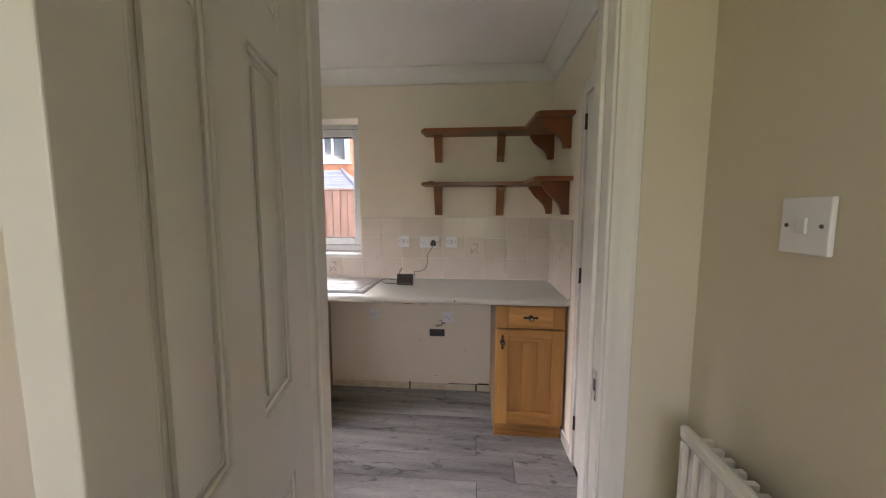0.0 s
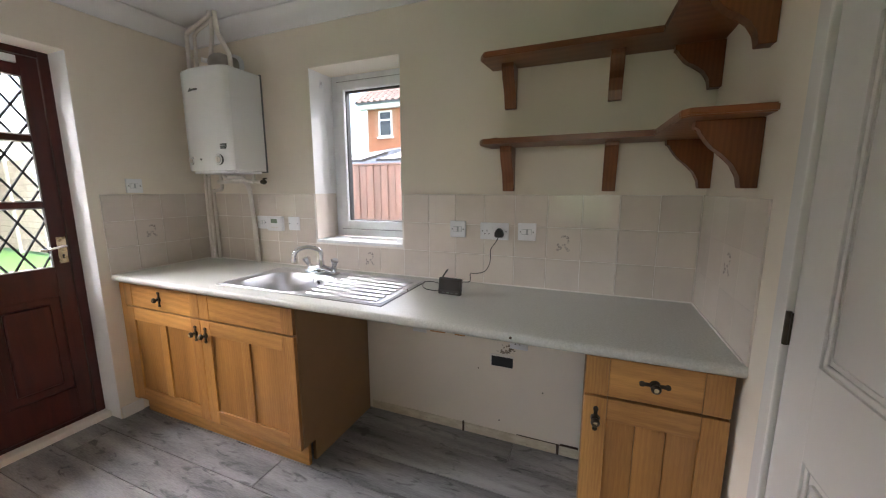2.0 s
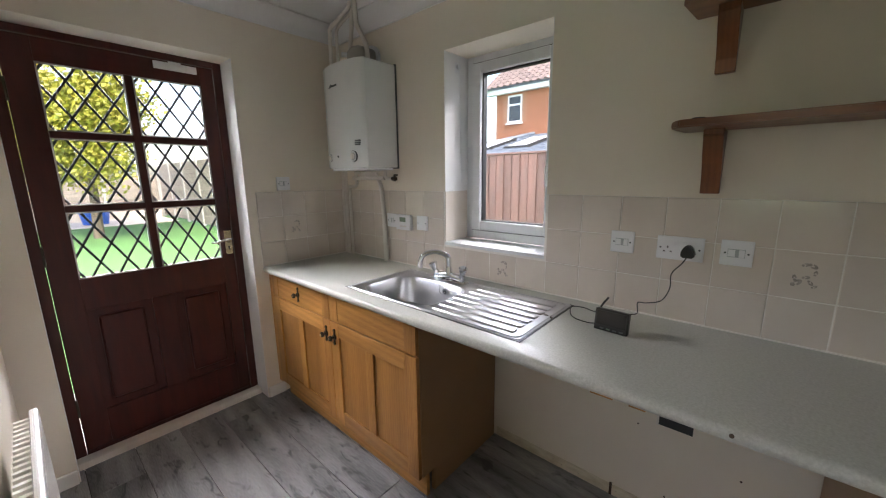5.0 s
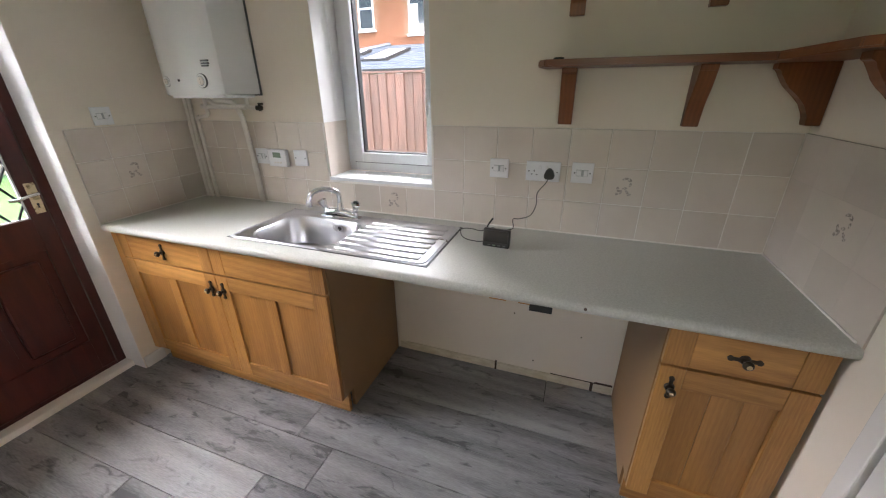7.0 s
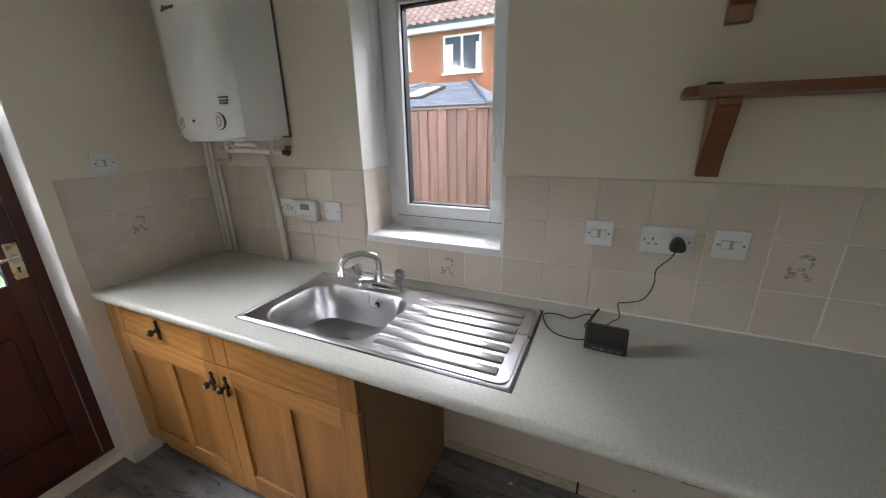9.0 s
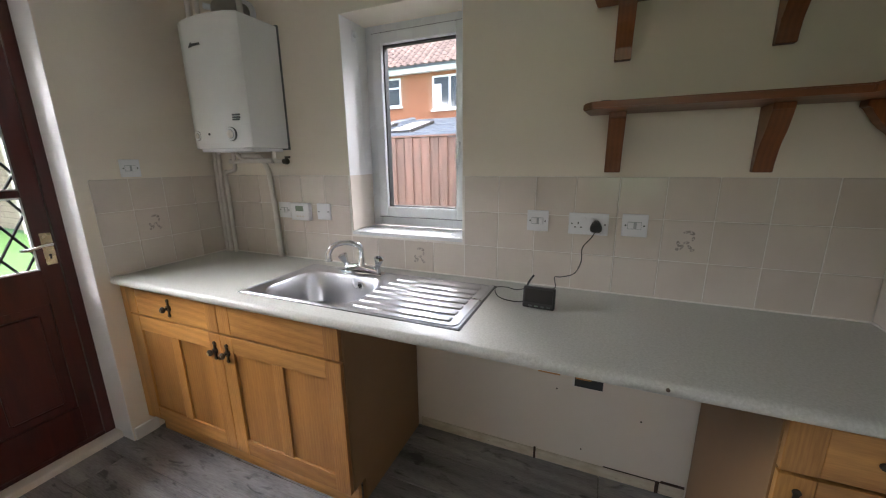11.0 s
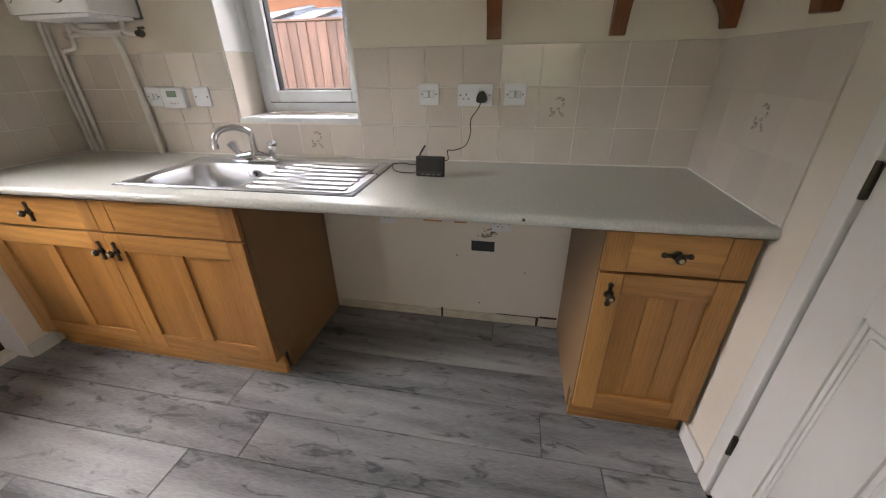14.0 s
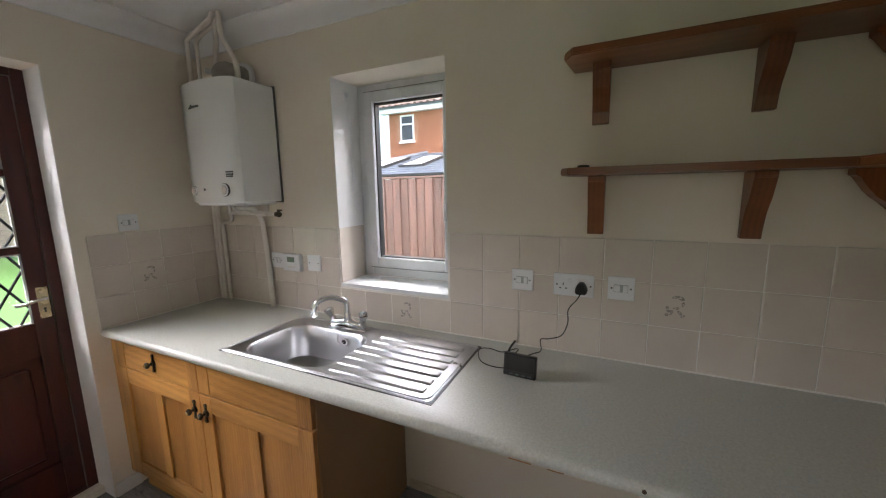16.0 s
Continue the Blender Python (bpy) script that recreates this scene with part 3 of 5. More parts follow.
tagged(part("threshold", bx(DX + 0.012, DX + 0.08, DY0 + 0.002, DY1 - 0.002, -0.012, 0.035, 0.006), M_PIPE), "worn white painted door threshold", "threshold", kind="structure")
for nm, dims in (("trim_reveal_1", (DX + 0.013, XL - 0.002, DY1 - 0.003, DY1, 0, DZ1 - 0.003)), ("trim_reveal_2", (DX + 0.013, XL - 0.002, DY0, DY0 + 0.003, 0, DZ1 - 0.003)), ("trim_reveal_3", (DX + 0.013, XL - 0.002, DY0, DY1, DZ1 - 0.003, DZ1))):
    tagged(part(nm, bx(*dims), M_CEIL), "white painted door reveal", "reveal", kind="structure")


# ---- panelled doors ----
def six_panel(name, w, hgt, th, label, st=0.125, st_far=0.125):
    """A six-panel door lying in x 0..w, y 0..th, z 0..hgt, its panels on both faces."""
    root = thing(name, (0, 0, 0), label, "door", kind="structure")
    mid = 0.125
    zs = ((0.20, 0.82), (1.03, 1.69), (1.79, 1.90))
    pw = (w - st - st_far - mid) / 2
    xs = ((st, st + pw), (st + pw + mid, w - st_far))
    b = bmesh.new()
    box(b, 0, st, 0, th, 0, hgt, 0.002)
    box(b, w - st_far, w, 0, th, 0, hgt, 0.002)
    for z0, z1 in zs:
        box(b, st + pw, st + pw + mid, 0.0005, th - 0.0005, z0, z1)
    for z0, z1 in ((0, 0.20), (0.82, 1.03), (1.69, 1.79), (1.90, hgt)):
        box(b, st - 0.001, w - st_far + 0.001, 0.0005, th - 0.0005, z0, z1)
    part("door_leaf", b, M_GLOSS, root)
    for x0, x1 in xs:
        for z0, z1 in zs:
            p = bx(x0 - 0.001, x1 + 0.001, 0.010, th - 0.010, z0 - 0.001, z1 + 0.001)
            for y0, y1, o in ((0.002, 0.0101, -1), (th - 0.0101, th - 0.002, 1)):
                box(p, x0 + 0.028, x1 - 0.028, y0, y1, z0 + 0.028, z1 - 0.028, 0.007, 2)
                # sloped moulding round the panel
                for a0, a1, c0, c1 in ((x0, x1, z0, z0 + 0.014), (x0, x1, z1 - 0.014, z1), (x0, x0 + 0.014, z0, z1), (x1 - 0.014, x1, z0, z1)):
                    box(p, a0, a1, 0.004 if o < 0 else th - 0.011, 0.011 if o < 0 else th - 0.004, c0, c1, 0.005, 2)
            part("door_panel", p, M_GLOSS, root, smooth=True)
    return root


def knob_on(root, x, y, z, s):
    k = rod(bmesh.new(), (x, y, z), (x, y + s * 0.006, z), 0.026, seg=20)
    rod(k, (x, y + s * 0.006, z), (x, y + s * 0.05, z), 0.008)
    tube(k, [(x, y + s * 0.05, z), (x - 0.04, y + s * 0.052, z + 0.002), (x - 0.11, y + s * 0.05, z - 0.002)], 0.009)
    return part("door_handle", k, M_BRASS, root, "brass lever handle", smooth=True)


# cupboard door in the east wall, closed: hinge side towards the worktop
cup = six_panel("door_2", KY1 - KY0 - 0.012, 1.995, 0.038, "white gloss six-panel cupboard door, closed")
knob_on(cup, KY1 - KY0 - 0.06, 0, 1.0, -1)
cup.matrix_world = pose(XR + 0.004, KY1 - 0.006, 0.012, 0, 0, -90)
for z in (0.25, 1.08, 1.875):
    hg = rod(bmesh.new(), (XR - 0.003, KY1 - 0.004, z - 0.04), (XR - 0.003, KY1 - 0.004, z + 0.04), 0.006, seg=10)
    box(hg, XR - 0.001, XR + 0.003, KY1 - 0.012, KY1 + 0.004, z - 0.038, z + 0.038)
    tagged(part("hinge", hg, M_IRON), "tarnished steel hinge on the white cupboard door", "hinge", "cupboard door hinges")
for nm, y0, y1, z0, z1 in (("trim_cupboard_1", KY1, KY1 + 0.055, 0, KZ + 0.055), ("trim_cupboard_2", KY0 - 0.055, KY0, 0, KZ + 0.055), ("trim_cupboard_3", KY0, KY1, KZ - 0.018, KZ + 0.055)):
    tagged(part(nm, bx(XR - 0.009, XR + 0.02, y0, y1, z0, z1, 0.004), M_GLOSS), "white gloss cupboard door frame", "door frame", kind="structure")

# kitchen door, opened into the hall
kd = six_panel("door_3", 0.675, 1.98, 0.038, "cream gloss six-panel kitchen door, open", 0.155, 0.088)
knob_on(kd, 0.615, 0, 1.0, -1)
kd.matrix_world = pose(-0.345, 1.082, 0.012, 0, 0, math.degrees(math.atan2(0.42 - 1.082, -0.222 + 0.345))) @ Matrix.Translation((0, -0.038, 0))


# ---- worktop ----
wt = thing("worktop", (-0.85, 2.6, 0.862), "pale grey-green speckled laminate worktop with a rounded front edge", "worktop")
WT0 = 2.315
SX0, SX1, SY0, SY1 = -1.612, -0.604, 2.402, 2.865
BX0, BX1, BY0, BY1 = -1.545, -1.068, 2.428, 2.772
prof = [(WT0 + 0.012, 0.862)]
for k in range(7):
    th = -math.pi / 2 + math.pi * k / 6
    prof.append((WT0 + 0.016 - 0.016 * math.cos(th), 0.881 + 0.019 * math.sin(th)))
b = bmesh.new()
prism(b, prof + [(2.415, 0.90), (2.415, 0.862)], "x", XL + 0.002, XR - 0.003)
prism(b, [(2.415, 0.862), (2.415, 0.90), (YB - 0.002, 0.90), (YB - 0.002, 0.862)], "x", XL + 0.002, BX0 - 0.02)
prism(b, [(2.415, 0.862), (2.415, 0.90), (YB - 0.002, 0.90), (YB - 0.002, 0.862)], "x", BX1 + 0.02, XR - 0.003)
prism(b, [(2.79, 0.862), (2.79, 0.90), (YB - 0.002, 0.90), (YB - 0.002, 0.862)], "x", BX0 - 0.02, BX1 + 0.02)
part("slab", b, M_WORKTOP, wt, smooth=True)
b = bmesh.new()
rod(b, (-0.022, WT0 - 0.0012, 0.884), (-0.022, WT0 + 0.003, 0.884), 0.005, seg=10)
part("edge_chip", b, M_DARK, wt, "small dark chip in the edge")
for x0, x1 in ((-0.335, -0.275), (-0.235, -0.195)):
    part("torn_underside", bx(x0, x1, WT0 + 0.012, WT0 + 0.05, 0.857, 0.8622, 0.001), M_OAK_H, wt)
b = bmesh.new()
box(b, XL + 0.006, XR - 0.006, YB - 0.012, YB - 0.0065, 0.899, 0.906, 0.002)
box(b, XR - 0.012, XR - 0.0065, WT0 + 0.03, YB - 0.013, 0.899, 0.906, 0.002)
box(b, XL + 0.0065, XL + 0.012, WT0 + 0.03, YB - 0.013, 0.899, 0.906, 0.002)
tagged(part("sealant_strip", b, M_GROUT), "white sealant line along the worktop", "sealant", kind="structure")


# ---- fitted cabinets ----
def drop_handle(parent, x, y, z, level):
    """Aged pewter knob on a slim back plate with rounded tips."""
    plate = bmesh.new()
    for s in (-1, 1):
        o = (s * 0.036, 0) if level else (0, s * 0.036)
        rod(plate, (x + o[0], y, z + o[1]), (x + o[0], y - 0.006, z + o[1]), 0.0085, seg=12)
    if level:
        box(plate, x - 0.036, x + 0.036, y - 0.006, y, z - 0.006, z + 0.006, 0.002)
    else:
        box(plate, x - 0.006, x + 0.006, y - 0.006, y, z - 0.036, z + 0.036, 0.002)
    rod(plate, (x, y, z), (x, y - 0.008, z), 0.016, 0.013, 16)
    hp = part("handle", plate, M_IRON, parent, "aged pewter back plate")
    kb = rod(bmesh.new(), (x, y - 0.006, z), (x, y - 0.022, z), 0.006)
    ball(kb, (x, y - 0.028, z), 0.015, (1, 0.75, 1))
    part("knob", kb, M_IRON, hp, smooth=True)
    part("knob_cap", ball(bmesh.new(), (x, y - 0.037, z), 0.0075, (1, 0.5, 1)), M_BRASS, hp, smooth=True)


def cab_door(parent, x0, x1, z0, z1, yf, mids, hx, hz):
    st, rl = 0.072, 0.078
    b = bmesh.new()
    box(b, x0, x0 + st, yf, yf + 0.02, z0, z1, 0.0022)
    d = part("door", b, M_OAK_V, parent)
    part("stile", bx(x1 - st, x1, yf, yf + 0.02, z0, z1, 0.0022), M_OAK_V, d)
    for za, zb in ((z0, z0 + rl), (z1 - rl, z1)):
        part("rail", bx(x0 + st + 0.0006, x1 - st - 0.0006, yf + 0.0008, yf + 0.02, za, zb, 0.0018), M_OAK_H, d)
    xa, xb = x0 + st, x1 - st
    if mids == 1:
        xc = (xa + xb) / 2
        part("mid_stile", bx(xc - 0.028, xc + 0.028, yf + 0.0012, yf + 0.02, z0 + rl + 0.0006, z1 - rl - 0.0006, 0.0018), M_OAK_V, d)
        cuts = ((xa, xc - 0.028), (xc + 0.028, xb))
    else:
        w3 = (xb - xa) / 3
        cuts = tuple((xa + i * w3, xa + (i + 1) * w3) for i in range(3))
    for i, (pa, pb) in enumerate(cuts):
        yy = yf + 0.0095 + (0.0025 if mids != 1 and i != 1 else 0)
        part("panel", bx(pa + 0.0006, pb - 0.0006, yy, yf + 0.019, z0 + rl, z1 - rl, 0.0012, 1), M_OAK_SHADE, d)
    drop_handle(d, hx, yf, hz, False)
    return d


def cab_drawer(parent, x0, x1, z0, z1, yf, level, handle):
    d = part("drawer_front", bx(x0 + 0.073, x1 - 0.073, yf + 0.002, yf + 0.02, z0, z1, 0.002), M_OAK_H, parent)
    part("end_stile", bx(x0, x0 + 0.0724, yf, yf + 0.02, z0, z1, 0.0022), M_OAK_V, d)
    part("end_stile", bx(x1 - 0.0724, x1, yf, yf + 0.02, z0, z1, 0.0022), M_OAK_V, d)
    if handle:
        drop_handle(d, (x0 + x1) / 2, yf + 0.002, (z0 + z1) / 2, level)
    return d


YF = 2.345


def carcass(parent, x0, x1):
    # Dark slab behind the fronts; it paints shade into the gaps between them.
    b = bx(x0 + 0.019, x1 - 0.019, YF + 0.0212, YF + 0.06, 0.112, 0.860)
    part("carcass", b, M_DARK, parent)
    for xa in (x0, x1 - 0.018):
        p = bx(xa, xa + 0.018, YF + 0.022, YB - 0.012, 0.115, 0.861, 0.001)
        box(p, xa, xa + 0.018, YF + 0.098, YB - 0.012, 0, 0.1155)
        part("side_panel", p, M_SIDE, parent, "tan melamine side panel")
    part("plinth", bx(x0 + 0.0005, x1 - 0.002, YF + 0.047, YF + 0.066, 0, 0.112, 0.001), M_OAK_H, parent)


cl = thing("sink_base_cabinet", (-1.72, 2.65, 0), "oak shaker sink cabinet with two doors and two drawer fronts", "kitchen cabinet", "fitted oak cabinets")
CLX0, CLX1 = -2.352, -1.045
carcass(cl, CLX0, CLX1)
xm = (CLX0 + CLX1) / 2
cab_drawer(cl, CLX0, xm - 0.0015, 0.7175, 0.8515, YF, False, True)
cab_drawer(cl, xm + 0.0015, CLX1 - 0.004, 0.7175, 0.8515, YF, False, False)
cab_door(cl, CLX0, xm - 0.0015, 0.112, 0.7085, YF, 1, xm - 0.040, 0.628)
cab_door(cl, xm + 0.0015, CLX1 - 0.004, 0.112, 0.7085, YF, 1, xm + 0.038, 0.628)
part("filler", bx(XL + 0.001, CLX0 - 0.001, YF + 0.004, YF + 0.022, 0.1, 0.858, 0.001), M_OAK_V, cl)

cr = thing("base_cabinet", (0.44, 2.65, 0), "oak shaker base cabinet with a drawer over one door", "kitchen cabinet", "fitted oak cabinets")
CRX0, CRX1 = 0.226, 0.640
carcass(cr, CRX0, CRX1)
cab_drawer(cr, CRX0 + 0.003, CRX1 - 0.002, 0.7175, 0.8525, YF, True, True)
cab_door(cr, CRX0 + 0.003, CRX1 - 0.002, 0.108, 0.7085, YF, 3, CRX0 + 0.042, 0.632)


# ---- sink ----
sk = thing("sink", (-1.1, 2.63, 0.9), "stainless steel sink with a ribbed drainer", "sink")


def rounded(x0, x1, y0, y1, r, n=6):
    pts = []
    for cx, cy, a in ((x1 - r, y1 - r, 0), (x0 + r, y1 - r, 90), (x0 + r, y0 + r, 180), (x1 - r, y0 + r, 270)):
        for k in range(n):
            t = radians(a + 90 * k / (n - 1))
            pts.append((cx + r * math.cos(t), cy + r * math.sin(t)))
    return pts


def ring_flat(x0, x1, y0, y1):
    """A thin dark bead round the sink's edge."""
    g = bmesh.new()
    for a, c, d, e in ((x0, x1, y0, y0 + 0.008), (x0, x1, y1 - 0.008, y1), (x0, x0 + 0.008, y0 + 0.008, y1 - 0.008), (x1 - 0.010, x1, y0 + 0.008, y1 - 0.008)):
        box(g, a, c, d, e, 0.8998, 0.9022, 0.0008, 1)
    return g


def loop_of(bm, pts, z):
    return [bm.verts.new((x, y, z)) for x, y in pts]


def skin(bm, a, b):
    for i in range(len(a)):
        bm.faces.new((a[i], a[(i + 1) % len(a)], b[(i + 1) % len(a)], b[i]))


b = bmesh.new()
ZS = 0.9045
outer = loop_of(b, rounded(SX0, SX1, SY0, SY1, 0.014), 0.9005)
rim = loop_of(b, rounded(SX0 + 0.004, SX1 - 0.004, SY0 + 0.004, SY1 - 0.004, 0.013), ZS)
rim2 = loop_of(b, rounded(SX0 + 0.018, SX1 - 0.018, SY0 + 0.018, SY1 - 0.018, 0.012), ZS - 0.001)
skin(b, outer, rim)
skin(b, rim, rim2)
deck = loop_of(b, rounded(BX0, BX1, BY0, BY1, 0.10), ZS - 0.002)
skin(b, rim2, deck)
lip = loop_of(b, rounded(BX0 + 0.008, BX1 - 0.008, BY0 + 0.008, BY1 - 0.008, 0.095), ZS - 0.010)
mid_l = loop_of(b, rounded(BX0 + 0.018, BX1 - 0.018, BY0 + 0.018, BY1 - 0.018, 0.09), ZS - 0.10)
low_l = loop_of(b, rounded(BX0 + 0.032, BX1 - 0.032, BY0 + 0.032, BY1 - 0.032, 0.08), ZS - 0.145)
bot_l = loop_of(b, rounded(BX0 + 0.06, BX1 - 0.06, BY0 + 0.06, BY1 - 0.06, 0.06), ZS - 0.155)
for a, c in ((deck, lip), (lip, mid_l), (mid_l, low_l), (low_l, bot_l)):
    skin(b, a, c)
b.faces.new(bot_l)
part("basin", b, M_STEEL, sk, smooth=True)
part("rim_seal", ring_flat(SX0 - 0.003, SX1 + 0.007, SY0 - 0.0045, SY1 + 0.003), M_BLACK, sk)
for k in range(7):
    y = 2.462 + k * 0.0555
    r = prism(bmesh.new(), [(y - 0.020, ZS - 0.004), (y - 0.015, ZS + 0.0045), (y + 0.013, ZS + 0.0055), (y + 0.017, ZS - 0.004)], "x", -1.048 - 0.018 * math.sin(math.pi * k / 6), -0.652)
    bmesh.ops.bevel(r, geom=r.edges[:], offset=0.002, segments=2, profile=0.5, affect="EDGES")
    part("drainer_rib", r, M_STEEL, sk, smooth=True)
edge_bead = rounded(SX0 + 0.012, SX1 - 0.012, SY0 + 0.012, SY1 - 0.012, 0.03)
part("rim_bead", tube(bmesh.new(), [(x, y, ZS - 0.0005) for x, y in edge_bead + edge_bead[:1]], 0.0035, 8, 1), M_STEEL, sk, smooth=True)
ov = rod(bmesh.new(), (-1.235, BY1 - 0.024, 0.862), (-1.235, BY1 - 0.0125, 0.862), 0.018, seg=20)
part("overflow", ov, M_CHROME, sk)
part("overflow_hole", rod(bmesh.new(), (-1.235, BY1 - 0.0255, 0.862), (-1.235, BY1 - 0.0235, 0.862), 0.011, seg=16), M_BLACK, sk)
part("waste", rod(rod(bmesh.new(), (-1.31, 2.60, 0.7495), (-1.31, 2.60, 0.753), 0.036, seg=24), (-1.31, 2.60, 0.753), (-1.31, 2.60, 0.755), 0.022, seg=20), M_CHROME, sk)
part("plug_chain", tube(bmesh.new(), [(-1.29, 2.80, 0.91), (-1.285, 2.768, 0.893), (-1.27, 2.745, 0.86), (-1.245, 2.741, 0.85), (-1.236, 2.745, 0.862)], 0.0018, 6), M_CHROME, sk)

tp = thing("mixer_tap", (-1.235, 2.815, 0.904), "chrome swan-neck mixer tap with two handles", "tap")
TY, TX = 2.815, -1.262
b = bmesh.new()
tube(b, [(TX - 0.09, TY, 0.922), (TX - 0.05, TY, 0.930), (TX, TY, 0.936), (TX + 0.05, TY, 0.930), (TX + 0.09, TY, 0.922)], 0.0185, 14)
box(b, TX - 0.118, TX + 0.118, TY - 0.024, TY + 0.024, 0.9035, 0.914, 0.005)
for s in (-1, 1):
    rod(b, (TX + s * 0.088, TY, 0.9035), (TX + s * 0.088, TY, 0.912), 0.024, 0.021, 20)
    rod(b, (TX + s * 0.088, TY, 0.912), (TX + s * 0.088, TY, 0.95), 0.017, 0.015, 16)
rod(b, (TX, TY, 0.935), (TX, TY, 0.985), 0.020, 0.0145, 16)
part("tap_body", b, M_CHROME, tp, smooth=True)
part("spout", tube(bmesh.new(), [(TX, TY, 0.975), (TX, TY - 0.002, 1.03), (TX - 0.018, TY - 0.02, 1.052), (TX - 0.055, TY - 0.05, 1.065), (TX - 0.095, TY - 0.085, 1.052), (TX - 0.112, TY - 0.10, 1.022), (TX - 0.114, TY - 0.102, 0.998)], 0.0132, 14), M_CHROME, tp, smooth=True)
part("nozzle", rod(bmesh.new(), (TX - 0.114, TY - 0.102, 0.98), (TX - 0.114, TY - 0.102, 1.002), 0.0155, seg=16), M_CHROME, tp)
for s in (-1, 1):
    hd = rod(bmesh.new(), (TX + s * 0.086, TY, 0.925), (TX + s * 0.092, TY - 0.004, 0.950), 0.015, 0.012, 14)
    rod(hd, (TX + s * 0.092, TY - 0.004, 0.948), (TX + s * 0.106, TY - 0.012, 0.990), 0.012, 0.025, 7)
    rod(hd, (TX + s * 0.106, TY - 0.012, 0.990), (TX + s * 0.108, TY - 0.0132, 0.996), 0.025, 0.017, 7)
    part("tap_handle", hd, M_CHROME, tp)


# ---- boiler and its pipes ----
bo = thing("boiler", (-2.0, 2.85, 1.503), "white enamelled gas boiler hung on the wall", "boiler")
BLX0, BLX1, BLY = -2.195, -1.79, 2.712
pr = [(BLX0, YB - 0.001), (BLX0, BLY + 0.012), (BLX0 + 0.012, BLY)]
for k in range(1, 10):
    u = k / 10
    pr.append((BLX0 + 0.012 + (BLX1 - BLX0 - 0.024) * u, BLY - 0.024 * math.sin(math.pi * u)))
pr += [(BLX1 - 0.012, BLY), (BLX1, BLY + 0.012), (BLX1, YB - 0.001)]
b = prism(bmesh.new(), pr, "z", 1.512, 2.112)
bmesh.ops.bevel(b, geom=[e for e in b.edges if abs(e.verts[0].co.z - e.verts[1].co.z) < 1e-5], offset=0.009, segments=3, profile=0.5, affect="EDGES")
part("casing", b, M_BOILER, bo, smooth=True)
part("chassis", bx(BLX0 - 0.004, BLX1 + 0.004, YB - 0.012, YB - 0.0005, 1.507, 2.116, 0.002), M_GREYTXT, bo)
part("base_tray", bx(BLX0 + 0.02, BLX1 - 0.02, BLY + 0.02, YB - 0.03, 1.498, 1.513, 0.003), M_SOCKET, bo)
for x, r in ((-2.145, 0.024), (-1.893, 0.034)):
    yk = BLY - 0.024 * math.sin(math.pi * (x - BLX0) / (BLX1 - BLX0))
    d = part("dial", rod(bmesh.new(), (x, yk + 0.006, 1.578), (x, yk - 0.0025, 1.578), r, r * 0.97, 28), M_GREYTXT, bo, "white dial in a dark ring")
    part("dial_face", rod(bmesh.new(), (x, yk, 1.578), (x, yk - 0.004, 1.578), r * 0.92, seg=28), M_BOILER, d)
    # Grey disc drawn as the shadow ring round the knob.
    part("dial_shadow_ring", rod(bmesh.new(), (x, yk, 1.578), (x, yk - 0.005, 1.578), r * 0.66, seg=24), M_DIAL, d)
    knob = rod(bmesh.new(), (x, yk - 0.003, 1.578), (x, yk - 0.010, 1.578), r * 0.58, r * 0.52, 24)
    box(knob, x - r * 0.10, x + r * 0.10, yk - 0.013, yk - 0.009, 1.578 - r * 0.5, 1.578 + r * 0.5, 0.001)
    part("dial_knob", knob, M_PIPE, d, smooth=True)
part("indicator", rod(bmesh.new(), (-2.04, BLY - 0.018, 1.582), (-2.04, BLY - 0.0255, 1.582), 0.006, seg=12), M_BLACK, bo)
lb = bmesh.new()
for i, (z, w) in enumerate(((1.662, 0.045), (1.650, 0.045), (1.640, 0.04))):
    box(lb, -1.872, -1.872 + w, BLY - 0.0175, BLY - 0.0085, z, z + 0.0075)
part("label_bars", lb, M_GREYTXT, bo)
lg = prism(bmesh.new(), [(-2.105, 1.985), (-2.085, 2.005), (-2.078, 2.005), (-2.078, 1.985)], "y", BLY - 0.0195, BLY - 0.012)
for k in range(5):
    box(lg, -2.072 + k * 0.0125, -2.064 + k * 0.0125, BLY - 0.0262, BLY - 0.014, 1.987, 1.997)
part("badge", lg, M_GREYTXT, bo)
part("side_clip", bx(BLX0 - 0.012, BLX0 + 0.001, 2.80, 2.85, 1.67, 1.76, 0.003), M_BLACK, bo)
fl = thing("flue", (-2.0, 2.85, 2.115), "dusty grey boiler flue elbow running into the wall", "flue")
b = rod(bmesh.new(), (-2.0, 2.84, 2.118), (-2.0, 2.84, 2.17), 0.062, seg=24)
ball(b, (-2.0, 2.84, 2.178), 0.062, (1, 1, 0.9), 24)
rod(b, (-2.0, 2.84, 2.185), (-2.0, YB + 0.02, 2.185), 0.055, seg=24)
part("flue_elbow", b, M_FLUE, fl, smooth=True)
part("flue_collar", rod(bmesh.new(), (-2.0, YB - 0.02, 2.185), (-2.0, YB, 2.185), 0.075, seg=24), M_SOCKET, fl)
part("test_cap", rod(bmesh.new(), (-2.045, 2.80, 2.185), (-2.06, 2.77, 2.185), 0.014, seg=12), M_SOCKET, fl)
pp = thing("boiler_pipes", (-2.1, 2.93, 0.9), "cream painted copper pipes below and above the boiler", "pipes")


def pipe(r, *pts):
    part("pipe", bent(bmesh.new(), pts, r), M_PIPE, pp, smooth=True)


